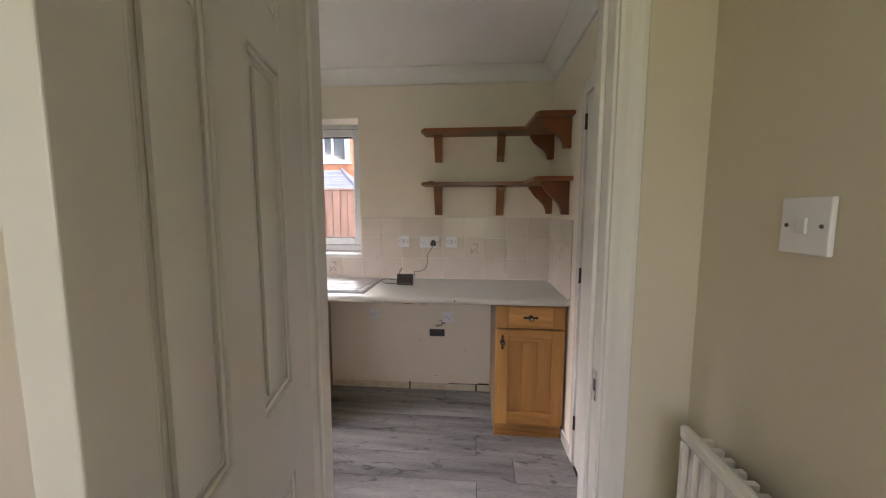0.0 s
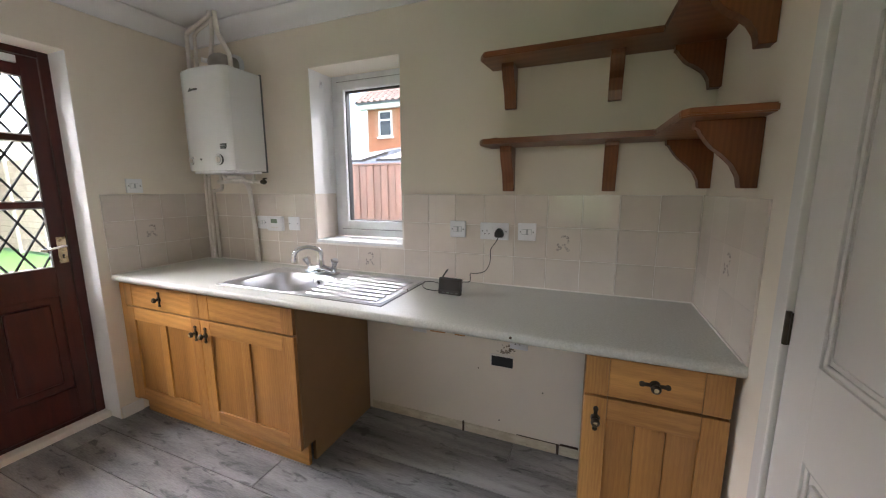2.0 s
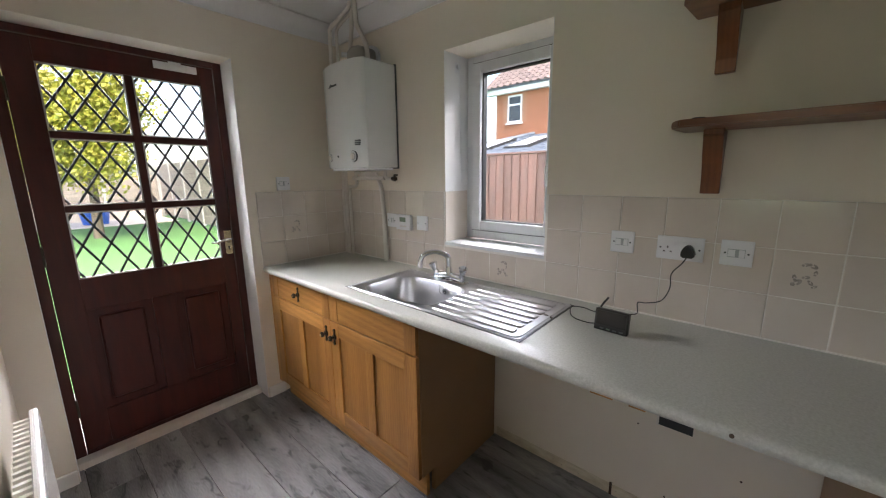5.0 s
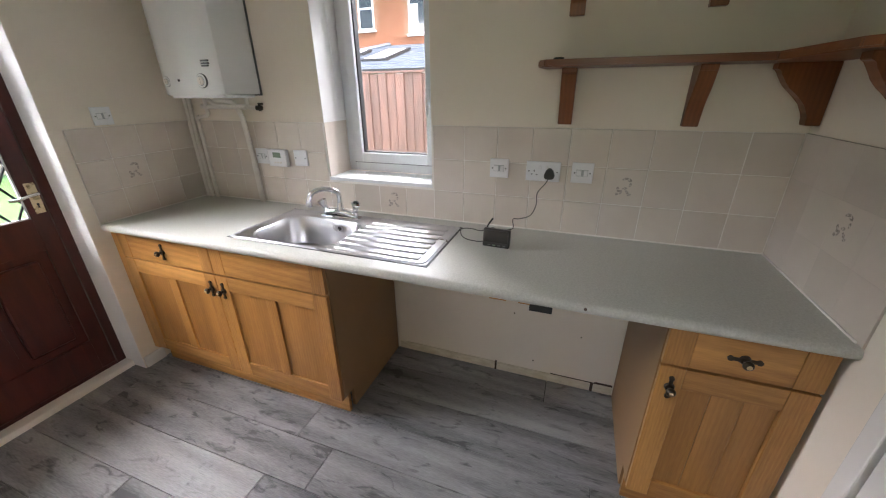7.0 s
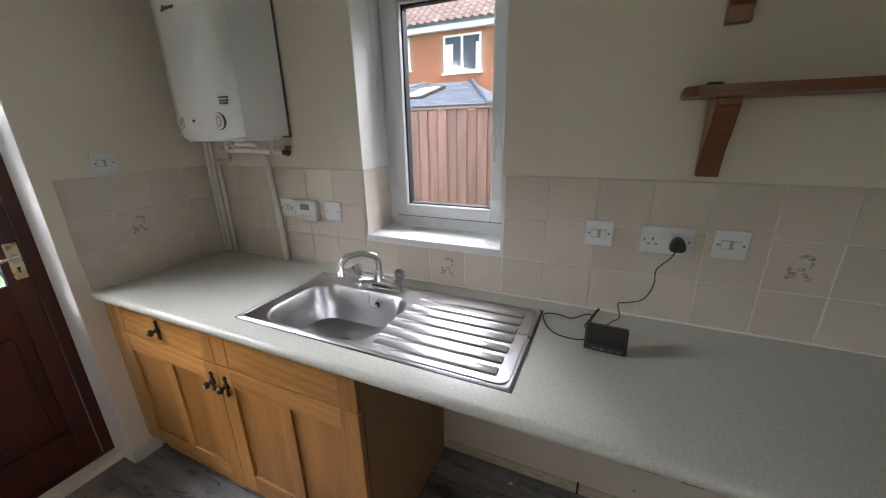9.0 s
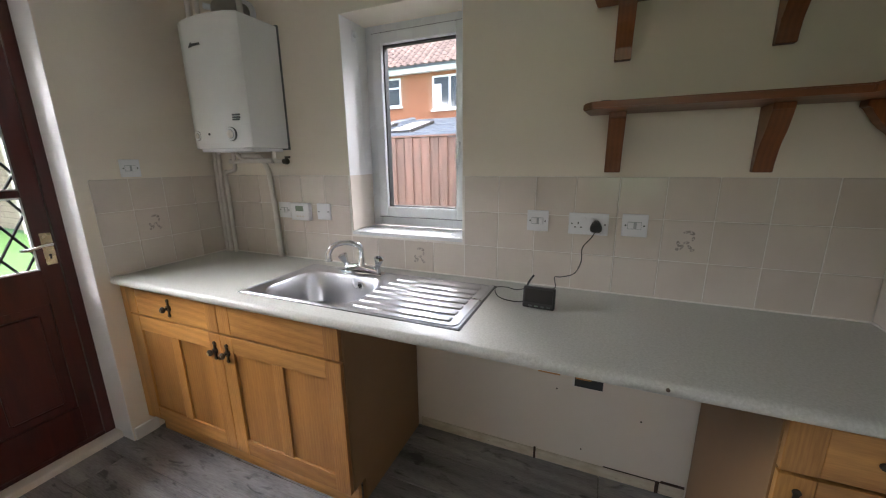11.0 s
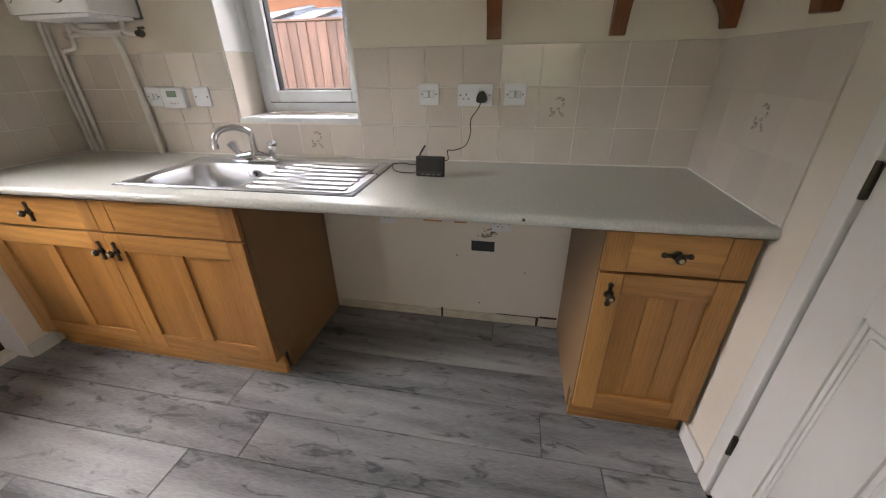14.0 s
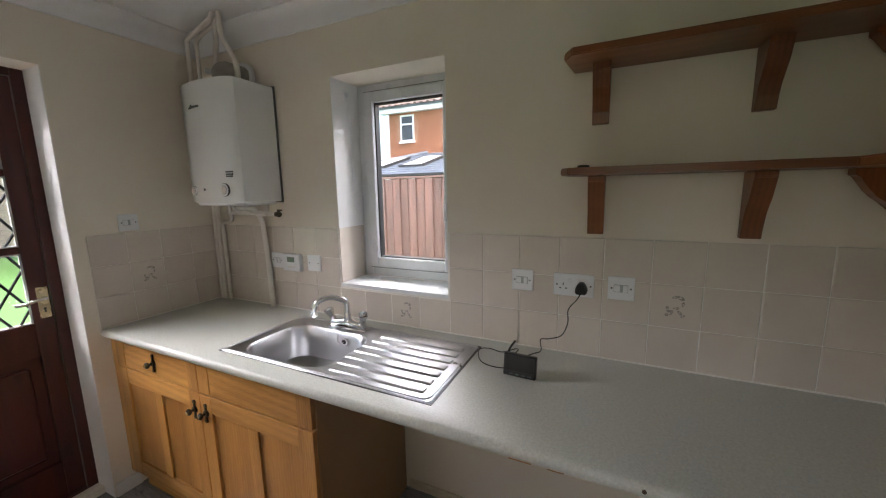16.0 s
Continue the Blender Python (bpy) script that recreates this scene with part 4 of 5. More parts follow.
PY = YB - 0.028
pipe(0.0105, (-2.37, PY, 0.90), (-2.37, PY, 1.30), (-2.36, PY, 1.52))
pipe(0.0105, (-2.335, PY, 0.90), (-2.335, PY, 1.30), (-2.325, PY, 1.50), (-2.19, 2.84, 1.505))
pipe(0.0105, (-2.29, PY, 0.90), (-2.29, PY, 1.385), (-2.20, PY, 1.40), (-2.16, 2.90, 1.445), (-2.11, 2.86, 1.50))
pipe(0.0135, (-2.19, 2.90, 1.45), (-2.05, 2.90, 1.452), (-1.86, 2.90, 1.452))
pipe(0.012, (-2.12, 2.88, 1.50), (-2.06, 2.88, 1.46), (-1.84, 2.88, 1.448))
pipe(0.0135, (-1.912, PY, 0.90), (-1.918, PY, 1.15), (-1.925, PY - 0.012, 1.40), (-1.932, 2.885, 1.478), (-2.05, 2.87, 1.482))
pipe(0.0105, (-1.83, 2.88, 1.51), (-1.83, 2.88, 1.449), (-1.75, 2.88, 1.446))
part("pipe_sleeve", rod(bmesh.new(), (-1.9125, PY, 0.902), (-1.918, PY, 1.15), 0.0158, seg=14), M_PIPE, pp)
vv = rod(bmesh.new(), (-1.765, 2.88, 1.446), (-1.735, 2.88, 1.446), 0.013, seg=12)
rod(vv, (-1.745, 2.88, 1.43), (-1.745, 2.88, 1.466), 0.007, seg=10)
box(vv, -1.752, -1.72, 2.875, 2.885, 1.462, 1.472, 0.002)
part("valve", vv, M_IRON, pp, "dark brass valve")
pipe(0.012, (-2.165, 2.765, 2.10), (-2.165, 2.765, 2.345), (-1.96, 2.77, 2.415), (-1.955, 2.77, 2.44))
pipe(0.010, (-2.13, 2.79, 2.10), (-2.13, 2.79, 2.34), (-2.10, 2.80, 2.37), (-1.99, 2.80, 2.40))
pipe(0.014, (-1.85, 2.80, 2.10), (-1.855, 2.80, 2.20), (-1.915, 2.78, 2.32), (-1.925, 2.78, 2.44))
pipe(0.012, (-1.965, 2.79, 2.42), (-1.975, 2.79, 2.31), (-2.05, 2.83, 2.25), (-2.06, 2.83, 2.17))


# ---- switches, sockets, controls ----
def plate_on(name, c, w, h, normal, label, cat, group, kind="switch", rockers=1):
    """A wall plate centred at c; normal: 'y' for the north wall, 'w' for the west wall, 'e' for the hall's east wall."""
    root = thing(name, (0, 0, 0), label, cat, group)
    b = bx(-w / 2, w / 2, -0.009, 0.0, -h / 2, h / 2, 0.0025)
    body = part("plate", b, M_SOCKET, root)
    for s in (-1, 1):
        part("screw", rod(bmesh.new(), (s * (w / 2 - 0.013), -0.0085, 0), (s * (w / 2 - 0.013), -0.0105, 0), 0.0034, seg=8), M_GREYTXT, root)
    if kind == "switch":
        for i in range(rockers):
            x = (i - (rockers - 1) / 2) * 0.02
            part("rocker", bx(x - 0.0075, x + 0.0075, -0.014, -0.009, -0.013, 0.013, 0.002), M_SOCKET, root)
    if kind == "spur":
        part("rocker", bx(0.006, 0.022, -0.014, -0.009, -0.013, 0.013, 0.002), M_SOCKET, root)
        part("fuse_holder", bx(-0.024, -0.004, -0.0125, -0.009, -0.012, 0.012, 0.001), M_SOCKET, root)
        part("surround", bx(-0.0252, 0.0232, -0.0096, -0.0088, -0.0142, 0.0142), M_DIAL, root)
    if kind in ("double", "single"):
        for x in ((-0.038, 0.038) if kind == "double" else (-0.006,)):
            hs = bmesh.new()
            box(hs, x - 0.002, x + 0.002, -0.0094, -0.0088, -0.002, 0.007)
            for s in (-1, 1):
                box(hs, x + s * 0.011 - 0.0035, x + s * 0.011 + 0.0035, -0.0094, -0.0088, -0.016, -0.012)
            part("pin_holes", hs, M_BLACK, root)
            xo = x + (0.024 if x < 0 else -0.024) if kind == "double" else 0.024
            part("rocker", bx(xo - 0.006, xo + 0.006, -0.013, -0.009, 0.008, 0.026, 0.002), M_SOCKET, root)
    root.matrix_world = {"y": pose(*c), "w": pose(*c, 0, 0, 90), "e": pose(*c, 0, 0, -90)}[normal]
    return root


G = "white wall plates"
TF = YB - 0.0066
plate_on("fused_spur", (-0.447, TF, 1.187), 0.088, 0.088, "y", "white fused spur switch on the beige tiles", "switch", G, "spur")
plate_on("double_socket", (-0.247, TF, 1.183), 0.150, 0.088, "y", "white double socket with a black plug in it", "socket", G, "double")
plate_on("fused_spur", (-0.080, TF, 1.186), 0.090, 0.088, "y", "white fused spur switch on the beige tiles", "switch", G, "spur")
plate_on("fused_spur", (-1.862, TF, 1.178), 0.088, 0.088, "y", "white fused spur beside the heating control", "switch", G, "spur")
plate_on("light_switch", (-1.585, TF, 1.178), 0.090, 0.088, "y", "white blank wall plate beside the heating control", "switch", G, "blank")
plate_on("single_socket", (-0.103, YB - 0.001, 0.598), 0.095, 0.086, "y", "white single socket below the worktop", "socket", G, "single")
plate_on("single_socket", (-0.686, YB - 0.001, 0.610), 0.088, 0.086, "y", "white single socket below the worktop", "socket", G, "single")
plate_on("fused_spur", (XL + 0.001, 2.497, 1.421), 0.088, 0.086, "w", "white fused spur above the tiles on the cream wall", "switch", G, "spur")
plate_on("light_switch", (HX - 0.001, 0.797, 1.400), 0.088, 0.09, "e", "white single light switch on the cream hall wall", "switch", G, "switch", 1)

th_ = thing("heating_control", (-1.735, TF, 1.174), "white heating thermostat with a small display", "thermostat")
part("body", bx(-1.799, -1.671, TF - 0.028, TF - 0.0002, 1.126, 1.222, 0.005), M_SOCKET, th_)
part("display", bx(-1.762, -1.709, TF - 0.0295, TF - 0.0275, 1.178, 1.206), M_LCD, th_)
bt = bmesh.new()
for k in range(3):
    box(bt, -1.759 + k * 0.02, -1.747 + k * 0.02, TF - 0.030, TF - 0.027, 1.145, 1.153, 0.001)
part("buttons", bt, M_PIPE, th_)

# A black block stands in for the shade inside the hole.
hole = tagged(part("wall_hole", bx(-0.252, -0.132, YB - 0.003, YB + 0.02, 0.438, 0.498, 0.002), M_BLACK), "ragged dark hole cut in the plaster wall", "hole")
for x0, x1, z0, z1 in ((-0.262, -0.125, 0.496, 0.507), (-0.259, -0.250, 0.434, 0.50), (-0.205, -0.15, 0.503, 0.514)):
    part("broken_edge", bx(x0, x1, YB - 0.005, YB + 0.002, z0, z1, 0.002), M_PIPE, hole)
sc = bmesh.new()
rnd = random.Random(4)
for k in range(46):
    u = rnd.random()
    x, z = -0.185 + 0.05 * u + rnd.gauss(0, 0.018), 0.512 + 0.055 * u + rnd.gauss(0, 0.008)
    r = rnd.uniform(0.002, 0.008)
    prism(sc, [(x + r * rnd.uniform(0.6, 1.3) * math.cos(a), z + r * 0.8 * rnd.uniform(0.6, 1.3) * math.sin(a)) for a in (0.3, 1.2, 2.2, 3.1, 4.2, 5.3)], "y", YB - 0.0012 - 0.0002 * (k % 4), YB + 0.001)
part("scuffs", sc, M_SCUFF, hole)["kind"] = "stuff"
for x, z in ((-0.325, 0.405), (-0.20, 0.115), (0.03, 0.33)):
    tagged(part("nail_mark", rod(bmesh.new(), (x, YB - 0.0015, z), (x, YB + 0.004, z), 0.004, seg=7), M_DARK), "tiny dark nail mark in the plaster wall", "nail mark", "marks on the plaster")
sk2 = thing("old_skirting_strip", (-0.4, YB, 0), "bare stained strip where the skirting was removed", "skirting")
for x0, x1 in ((-1.03, -0.416), (-0.404, 0.11), (0.128, 0.222)):
    part("strip", bx(x0, x1, YB - 0.007, YB - 0.0005, -0.01, 0.052, 0.002), M_SKIRTOLD, sk2)
b = bmesh.new()
box(b, -0.415, -0.405, YB - 0.010, YB - 0.002, -0.01, 0.06)
box(b, 0.112, 0.126, YB - 0.009, YB - 0.002, -0.01, 0.056)
box(b, -0.10, 0.222, YB - 0.004, YB - 0.0005, 0.052, 0.0555)
box(b, 0.132, 0.222, YB - 0.0045, YB - 0.0005, 0.054, 0.064, 0.002)
part("gap", b, M_DARK, sk2)


# ---- shelves ----
def bracket(parent, wall, at, zt, drop, reach, thick):
    """A shaped wooden bracket under a shelf; wall 'n': it stands out from the north wall at x = at; 'e': from the east wall at y = at."""
    prof_ = [(0, 0), (reach, 0), (reach, -0.018), (reach * 0.93, -0.022)]
    for k in range(7):
        u = k / 6
        prof_.append((reach * (0.90 - 0.62 * u), -0.035 - (drop - 0.075) * (u ** 1.05) - 0.008 * math.sin(u * 2 * math.pi)))
    prof_ += [(reach * 0.27, -drop + 0.030), (reach * 0.24, -drop), (0, -drop)]
    b = bmesh.new()
    if wall == "n":
        prism(b, [(YB - 0.001 - u, zt + z) for u, z in prof_], "x", at - thick / 2, at + thick / 2)
    else:
        prism(b, [(XR - 0.001 - u, zt + z) for u, z in prof_], "y", at - thick / 2, at + thick / 2)
    bmesh.ops.bevel(b, geom=b.edges[:], offset=0.002, segments=1, affect="EDGES")
    part("bracket", b, M_PINE_V, parent)


def corner_shelf(zt, drop, label):
    s = thing("corner_shelf", (0.3, 2.9, zt - drop), label, "shelf", "stained pine corner shelves")
    poly = [(-0.275, YB - 0.001), (-0.29, 2.80), (-0.262, 2.752), (0.425, 2.752), (0.435, 2.385), (0.455, 2.352), (XR - 0.001, 2.352), (XR - 0.001, YB - 0.001)]
    b = prism(bmesh.new(), poly, "z", zt - 0.024, zt)
    bmesh.ops.bevel(b, geom=b.edges[:], offset=0.004, segments=2, affect="EDGES")
    part("board", b, M_PINE, s)
    for x in (-0.178, 0.278):
        bracket(s, "n", x, zt - 0.0245, drop, 0.108, 0.055)
    for y in (2.925, 2.455):
        bracket(s, "e", y, zt - 0.0245, drop - 0.012, 0.168, 0.045)
    return s


corner_shelf(1.988, 0.185, "upper stained pine corner shelf on shaped brackets")
corner_shelf(1.622, 0.21, "lower stained pine corner shelf on shaped brackets")
dk = thing("door_stop", (-0.22, 2.86, 1.622), "small black rubber oddment lying on the shelf", "oddment")
part("disc", rod(bmesh.new(), (-0.22, 2.83, 1.6222), (-0.22, 2.83, 1.632), 0.022, 0.018, 16), M_BLACK, dk)


# ---- monitor with its cable ----
mo = thing("display_monitor", (0, 0, 0), "small black energy display standing on the worktop", "display")
b = bx(-0.058, 0.058, -0.012, 0.012, 0, 0.08, 0.005)
mc = part("case", b, M_BLACK, mo)
part("screen", bx(-0.05, 0.05, -0.0128, -0.0116, 0.022, 0.072), M_SCREEN, mo)
for k in range(4):
    part("button", bx(-0.035 + k * 0.022, -0.022 + k * 0.022, -0.0135, -0.0118, 0.007, 0.012), M_LCD if k == 1 else M_GREYTXT, mo)
part("stand", bx(-0.03, 0.03, 0.008, 0.045, 0, 0.008, 0.002), M_BLACK, mo)
part("antenna", tube(bmesh.new(), [(-0.05, 0.016, 0.06), (-0.048, 0.02, 0.085), (-0.03, 0.028, 0.118)], 0.0038, 8), M_BLACK, mo)
mo.matrix_world = pose(-0.391, 2.682, 0.9005, -8, 0, -3)
pl = thing("plug", (-0.217, TF - 0.01, 1.17), "black three-pin plug in the socket", "plug")
b = prism(bmesh.new(), [(-0.236, 1.155), (-0.198, 1.155), (-0.194, 1.172), (-0.204, 1.196), (-0.217, 1.203), (-0.230, 1.196), (-0.240, 1.172)], "y", TF - 0.042, TF - 0.0095)
bmesh.ops.bevel(b, geom=b.edges[:], offset=0.004, segments=2, affect="EDGES")
part("plug_body", b, M_BLACK, pl)
part("cable", tube(bmesh.new(), [(-0.219, TF - 0.03, 1.156), (-0.232, TF - 0.03, 1.13), (-0.262, TF - 0.02, 1.085), (-0.262, TF - 0.018, 1.03), (-0.285, TF - 0.02, 0.975), (-0.335, TF - 0.025, 0.955), (-0.36, TF - 0.05, 0.958), (-0.352, TF - 0.08, 0.925), (-0.372, TF - 0.13, 0.93), (-0.40, 2.76, 0.935), (-0.405, 2.705, 0.935)], 0.0022, 6, 5), M_BLACK, pl)
c2 = thing("thin_cable", (-0.52, 2.7, 0.9), "thin black cable lying on the worktop", "cable")
part("loop", tube(bmesh.new(), [(-0.43, 2.695, 0.925), (-0.47, 2.71, 0.905), (-0.53, 2.72, 0.9035), (-0.57, 2.76, 0.9035), (-0.592, 2.83, 0.908), (-0.55, 2.845, 0.910), (-0.50, 2.84, 0.906), (-0.455, 2.87, 0.915), (-0.435, 2.84, 0.925), (-0.455, 2.80, 0.906), (-0.41, 2.79, 0.905), (-0.40, 2.74, 0.915), (-0.41, 2.705, 0.935)], 0.0022, 6, 5), M_BLACK, c2)


# ---- radiators ----
def radiator(name, length, height, label):
    """A single panel radiator along local x, its back at y = 0, front towards -y, base at z = 0."""
    r = thing(name, (0, 0, 0), label, "radiator")
    b = bmesh.new()
    n = int(length / 0.035)
    pts = []
    for i in range(n):
        x = length * i / n
        w = length / n
        pts += [(x + 0.15 * w, -0.078), (x + 0.35 * w, -0.086), (x + 0.65 * w, -0.086), (x + 0.85 * w, -0.078)]
    poly = [(0, -0.078)] + pts + [(length, -0.078), (length, -0.066), (0, -0.066)]
    prism(b, poly, "z", 0.03, height - 0.03)
    box(b, 0, length, -0.085, -0.064, 0, 0.032, 0.008)
    box(b, 0, length, -0.085, -0.064, height - 0.032, height, 0.008)
    part("panel", b, M_GLOSS, r)
    for i in range(int(length / 0.03)):
        x = 0.02 + i * 0.03
        part("fin", bx(x, x + 0.012, -0.0638, -0.03, 0.05, height - 0.02), M_PIPE, r)
    part("wall_bracket", bx(length * 0.2, length * 0.2 + 0.03, -0.064, 0, 0.1, height - 0.1), M_GLOSS, r)
    return r


r1 = radiator("radiator", 0.9, 0.60, "white single panel radiator under the hall light switch")
r1.matrix_world = pose(HX - 0.001, 0.955, 0.37, 0, 0, -90)
r2 = radiator("radiator", 0.95, 0.60, "white single panel radiator on the kitchen wall")
r2.matrix_world = pose(-0.75, YS + 0.001, 0.15, 0, 0, 180)


# ---- outdoors ----
struct("ground", bx(-90, 90, -90, 90, -0.30, -0.16), M_GRASS, "green lawn running out to the garden fence", "ground")
pav = thing("patio", (-3.4, 1.8, -0.16), "pale paving slabs outside the garden door", "paving", kind="structure")
slab_me = None
for i in range(2):
    for j in range(8):
        x, y = -3.12 - 0.455 * i, -0.4 + 0.455 * j
        if slab_me is None:
            ob = part("slab", bx(-0.225, 0.225, -0.225, 0.225, 0, 0.035, 0.006, 1), M_PATIO, pav)
            slab_me = ob.data
        else:
            ob = new("slab", slab_me)
            ob.parent = pav
            ob.matrix_parent_inverse = Matrix.Translation(-pav.location)
        ob.location = (x, y, -0.158)
far_pav = tagged(part("far_path", bx(-20.3, -17.4, -6, 5.4, -0.165, -0.14, 0.005), M_PATIO), "pale gravel strip along the far fence", "path", kind="structure")

fn = thing("side_fence", (-1, 5.25, -0.16), "red-brown closeboard fence beside the house", "fence")
board_me = None
for i in range(64):
    if board_me is None:
        ob = part("fence_board", prism(bmesh.new(), [(-0.062, 0.0), (-0.062, -0.010), (0.062, -0.020), (0.062, 0.0)], "z", -0.16, 1.70), M_FENCE, fn)
        board_me = ob.data
    else:
        ob = new("fence_board", board_me)
        ob.parent = fn
        ob.matrix_parent_inverse = Matrix.Translation(-fn.location)
    ob.location = (-5.2 + i * 0.108, 5.25 - 0.003 * (i % 2), 0.004 * math.sin(i * 2.3))
part("capping", bx(-5.3, 1.8, 5.22, 5.28, 1.702, 1.725, 0.004), M_FENCE, fn)
for z in (0.3, 1.4):
    part("rail", bx(-5.3, 1.8, 5.252, 5.30, z, z + 0.07), M_FENCE, fn)


tagged(part("low_wall", bx(-20.2, -19.95, -6, 5.4, -0.16, 0.42, 0.01), M_PATIO), "pale low garden wall before the fence", "wall", kind="structure")


def panel_fence(name, p0, n, dx, dy, label, courses=12):
    """A run of timber panels between concrete posts."""
    f = thing(name, (p0[0], p0[1], -0.16), label, "fence")
    L = math.hypot(dx, dy)
    for i in range(n + 1):
        x, y = p0[0] + dx * i, p0[1] + dy * i
        part("post", bx(x - 0.05, x + 0.05, y - 0.05, y + 0.05, -0.16, -0.02 + 0.148 * courses, 0.01), M_CONC, f)
        if i < n:
            for k in range(courses):
                ob = bmesh.new()
                box(ob, -L / 2 + 0.06, L / 2 - 0.06, -0.012 - 0.004 * (k % 2), 0.012, 0, 0.138, 0.003, 1)
                bmesh.ops.transform(ob, matrix=Matrix.Translation((x + dx / 2, y + dy / 2, -0.08 + 0.145 * k)) @ Matrix.Rotation(math.atan2(dy, dx), 4, "Z"), verts=ob.verts)
                part("panel_board", ob, M_PANEL, f)
    return f


panel_fence("garden_fence", (-20.6, -5.7), 6, 0, 1.88, "weathered timber panel fence at the end of the lawn")
panel_fence("garden_fence", (-20.5, 5.62), 8, 1.9, -0.03, "pale weathered panel fence along the lawn", 15)


def tree(at, hgt, spread, seed, label):
    rg = random.Random(seed)
    t = thing("tree", at, label, "tree")
    b = bmesh.new()
    base = Vector(at)
    top = base + Vector((0.2, 0.1, hgt * 0.55))
    rod(b, base, top, 0.13, 0.07, 10)
    tips = []
    for k in range(11):
        a = rg.uniform(0, 6.28)
        s = base + (top - base) * rg.uniform(0.5, 1.0)
        e = s + Vector((math.cos(a) * spread * rg.uniform(0.4, 0.8), math.sin(a) * spread * rg.uniform(0.4, 0.8), hgt * rg.uniform(0.1, 0.42)))
        rod(b, s, e, 0.045, 0.015, 6)
        tips += [s.lerp(e, 0.6), e]
    part("trunk", b, M_BARK, t)
    vs, fs = [], []
    for k in range(15000):
        c = rg.choice(tips) + Vector((rg.gauss(0, 0.36), rg.gauss(0, 0.36), rg.gauss(0, 0.30)))
        n = Vector((rg.gauss(0, 1), rg.gauss(0, 1), rg.gauss(0.6, 1))).normalized()
        u = n.orthogonal().normalized()
        w = n.cross(u)
        s = rg.uniform(0.045, 0.085)
        i = len(vs)
        vs += [c - u * s, c + w * s * 0.6, c + u * s, c - w * s * 0.6]
        fs.append((i, i + 1, i + 2, i + 3))
    me = bpy.data.meshes.new("crown")
    me.from_pydata(vs, [], fs)
    me.materials.append(M_LEAF)
    cr_ = new("crown", me)
    cr_.parent = t
    cr_.matrix_parent_inverse = Matrix.Translation(-t.location)
    cr_["kind"] = "stuff"
    return t


tree((-14.2, 2.7, -0.16), 5.0, 1.5, 3, "yellow-green leafy garden tree beside the lawn")
tree((-16.6, 1.3, -0.16), 5.2, 1.8, 8, "yellow-green leafy garden tree by the far fence")
tub = thing("storage_tub", (-18.6, 3.1, -0.145), "blue plastic tub on the far path", "tub")
part("tub_body", rod(bmesh.new(), (-18.6, 3.1, -0.145), (-18.6, 3.1, 0.42), 0.36, 0.45, 20), M_BLUE, tub)
part("tub_rim", rod(bmesh.new(), (-18.6, 3.1, 0.42), (-18.6, 3.1, 0.47), 0.48, 0.48, 20), M_BLUE, tub)

# neighbour's house
hs = thing("house", (-7, 17, -0.16), "orange brick house with a brown tiled roof", "house")
HY = 15.6
part("wall", bx(-9.3, 4.0, HY, HY + 7, -0.16, 5.05), M_MORTAR, hs)
part("fascia", bx(-9.6, 4.3, HY - 0.32, HY - 0.26, 4.82, 5.08, 0.01), M_UPVC, hs)
part("soffit", bx(-9.6, 4.3, HY - 0.26, HY + 0.02, 4.84, 4.88), M_UPVC, hs)
part("gutter", rod(bmesh.new(), (-9.6, HY - 0.37, 5.05), (4.3, HY - 0.37, 5.05), 0.05, seg=8), M_POLY, hs)
b = prism(bmesh.new(), [(HY - 0.42, 5.06), (HY + 3.5, 7.9), (HY + 7.4, 5.06)], "x", -9.7, 4.4)
part("roof", b, M_ROOF, hs)


def house_window(x0, x1, z0, z1, lights):
    w = part("window", ring(x0, x1, z0, z1, 0.07, HY - 0.03, HY + 0.03, 0.004), M_UPVC, hs)
    part("pane", bx(x0 + 0.05, x1 - 0.05, HY - 0.018, HY - 0.012, z0 + 0.05, z1 - 0.05), M_WINDARK, w)
    if lights == 2:
        for xa, wd in ((x0 + 0.08, 0.30), (x1 - 0.20, 0.11)):
            part("curtain", bx(xa, xa + wd, HY - 0.021, HY - 0.0185, z0 + 0.08, z1 - 0.30), M_CEIL, w)
    for k in range(1, lights):
        xc = x0 + (x1 - x0) * k / lights
        part("mullion", bx(xc - 0.045, xc + 0.045, HY - 0.035, HY + 0.02, z0 + 0.06, z1 - 0.06, 0.004), M_UPVC, w)
    if lights == 1:
        part("transom", bx(x0 + 0.06, x1 - 0.06, HY - 0.035, HY + 0.02, z1 - 0.42, z1 - 0.35, 0.004), M_UPVC, w)
    part("sill", bx(x0 - 0.06, x1 + 0.06, HY - 0.09, HY + 0.01, z0 - 0.07, z0, 0.006), M_UPVC, w)


house_window(-8.72, -8.05, 3.66, 4.76, 1)
house_window(-6.62, -5.15, 3.45, 4.70, 2)
house_window(-2.6, -1.1, 3.45, 4.70, 2)

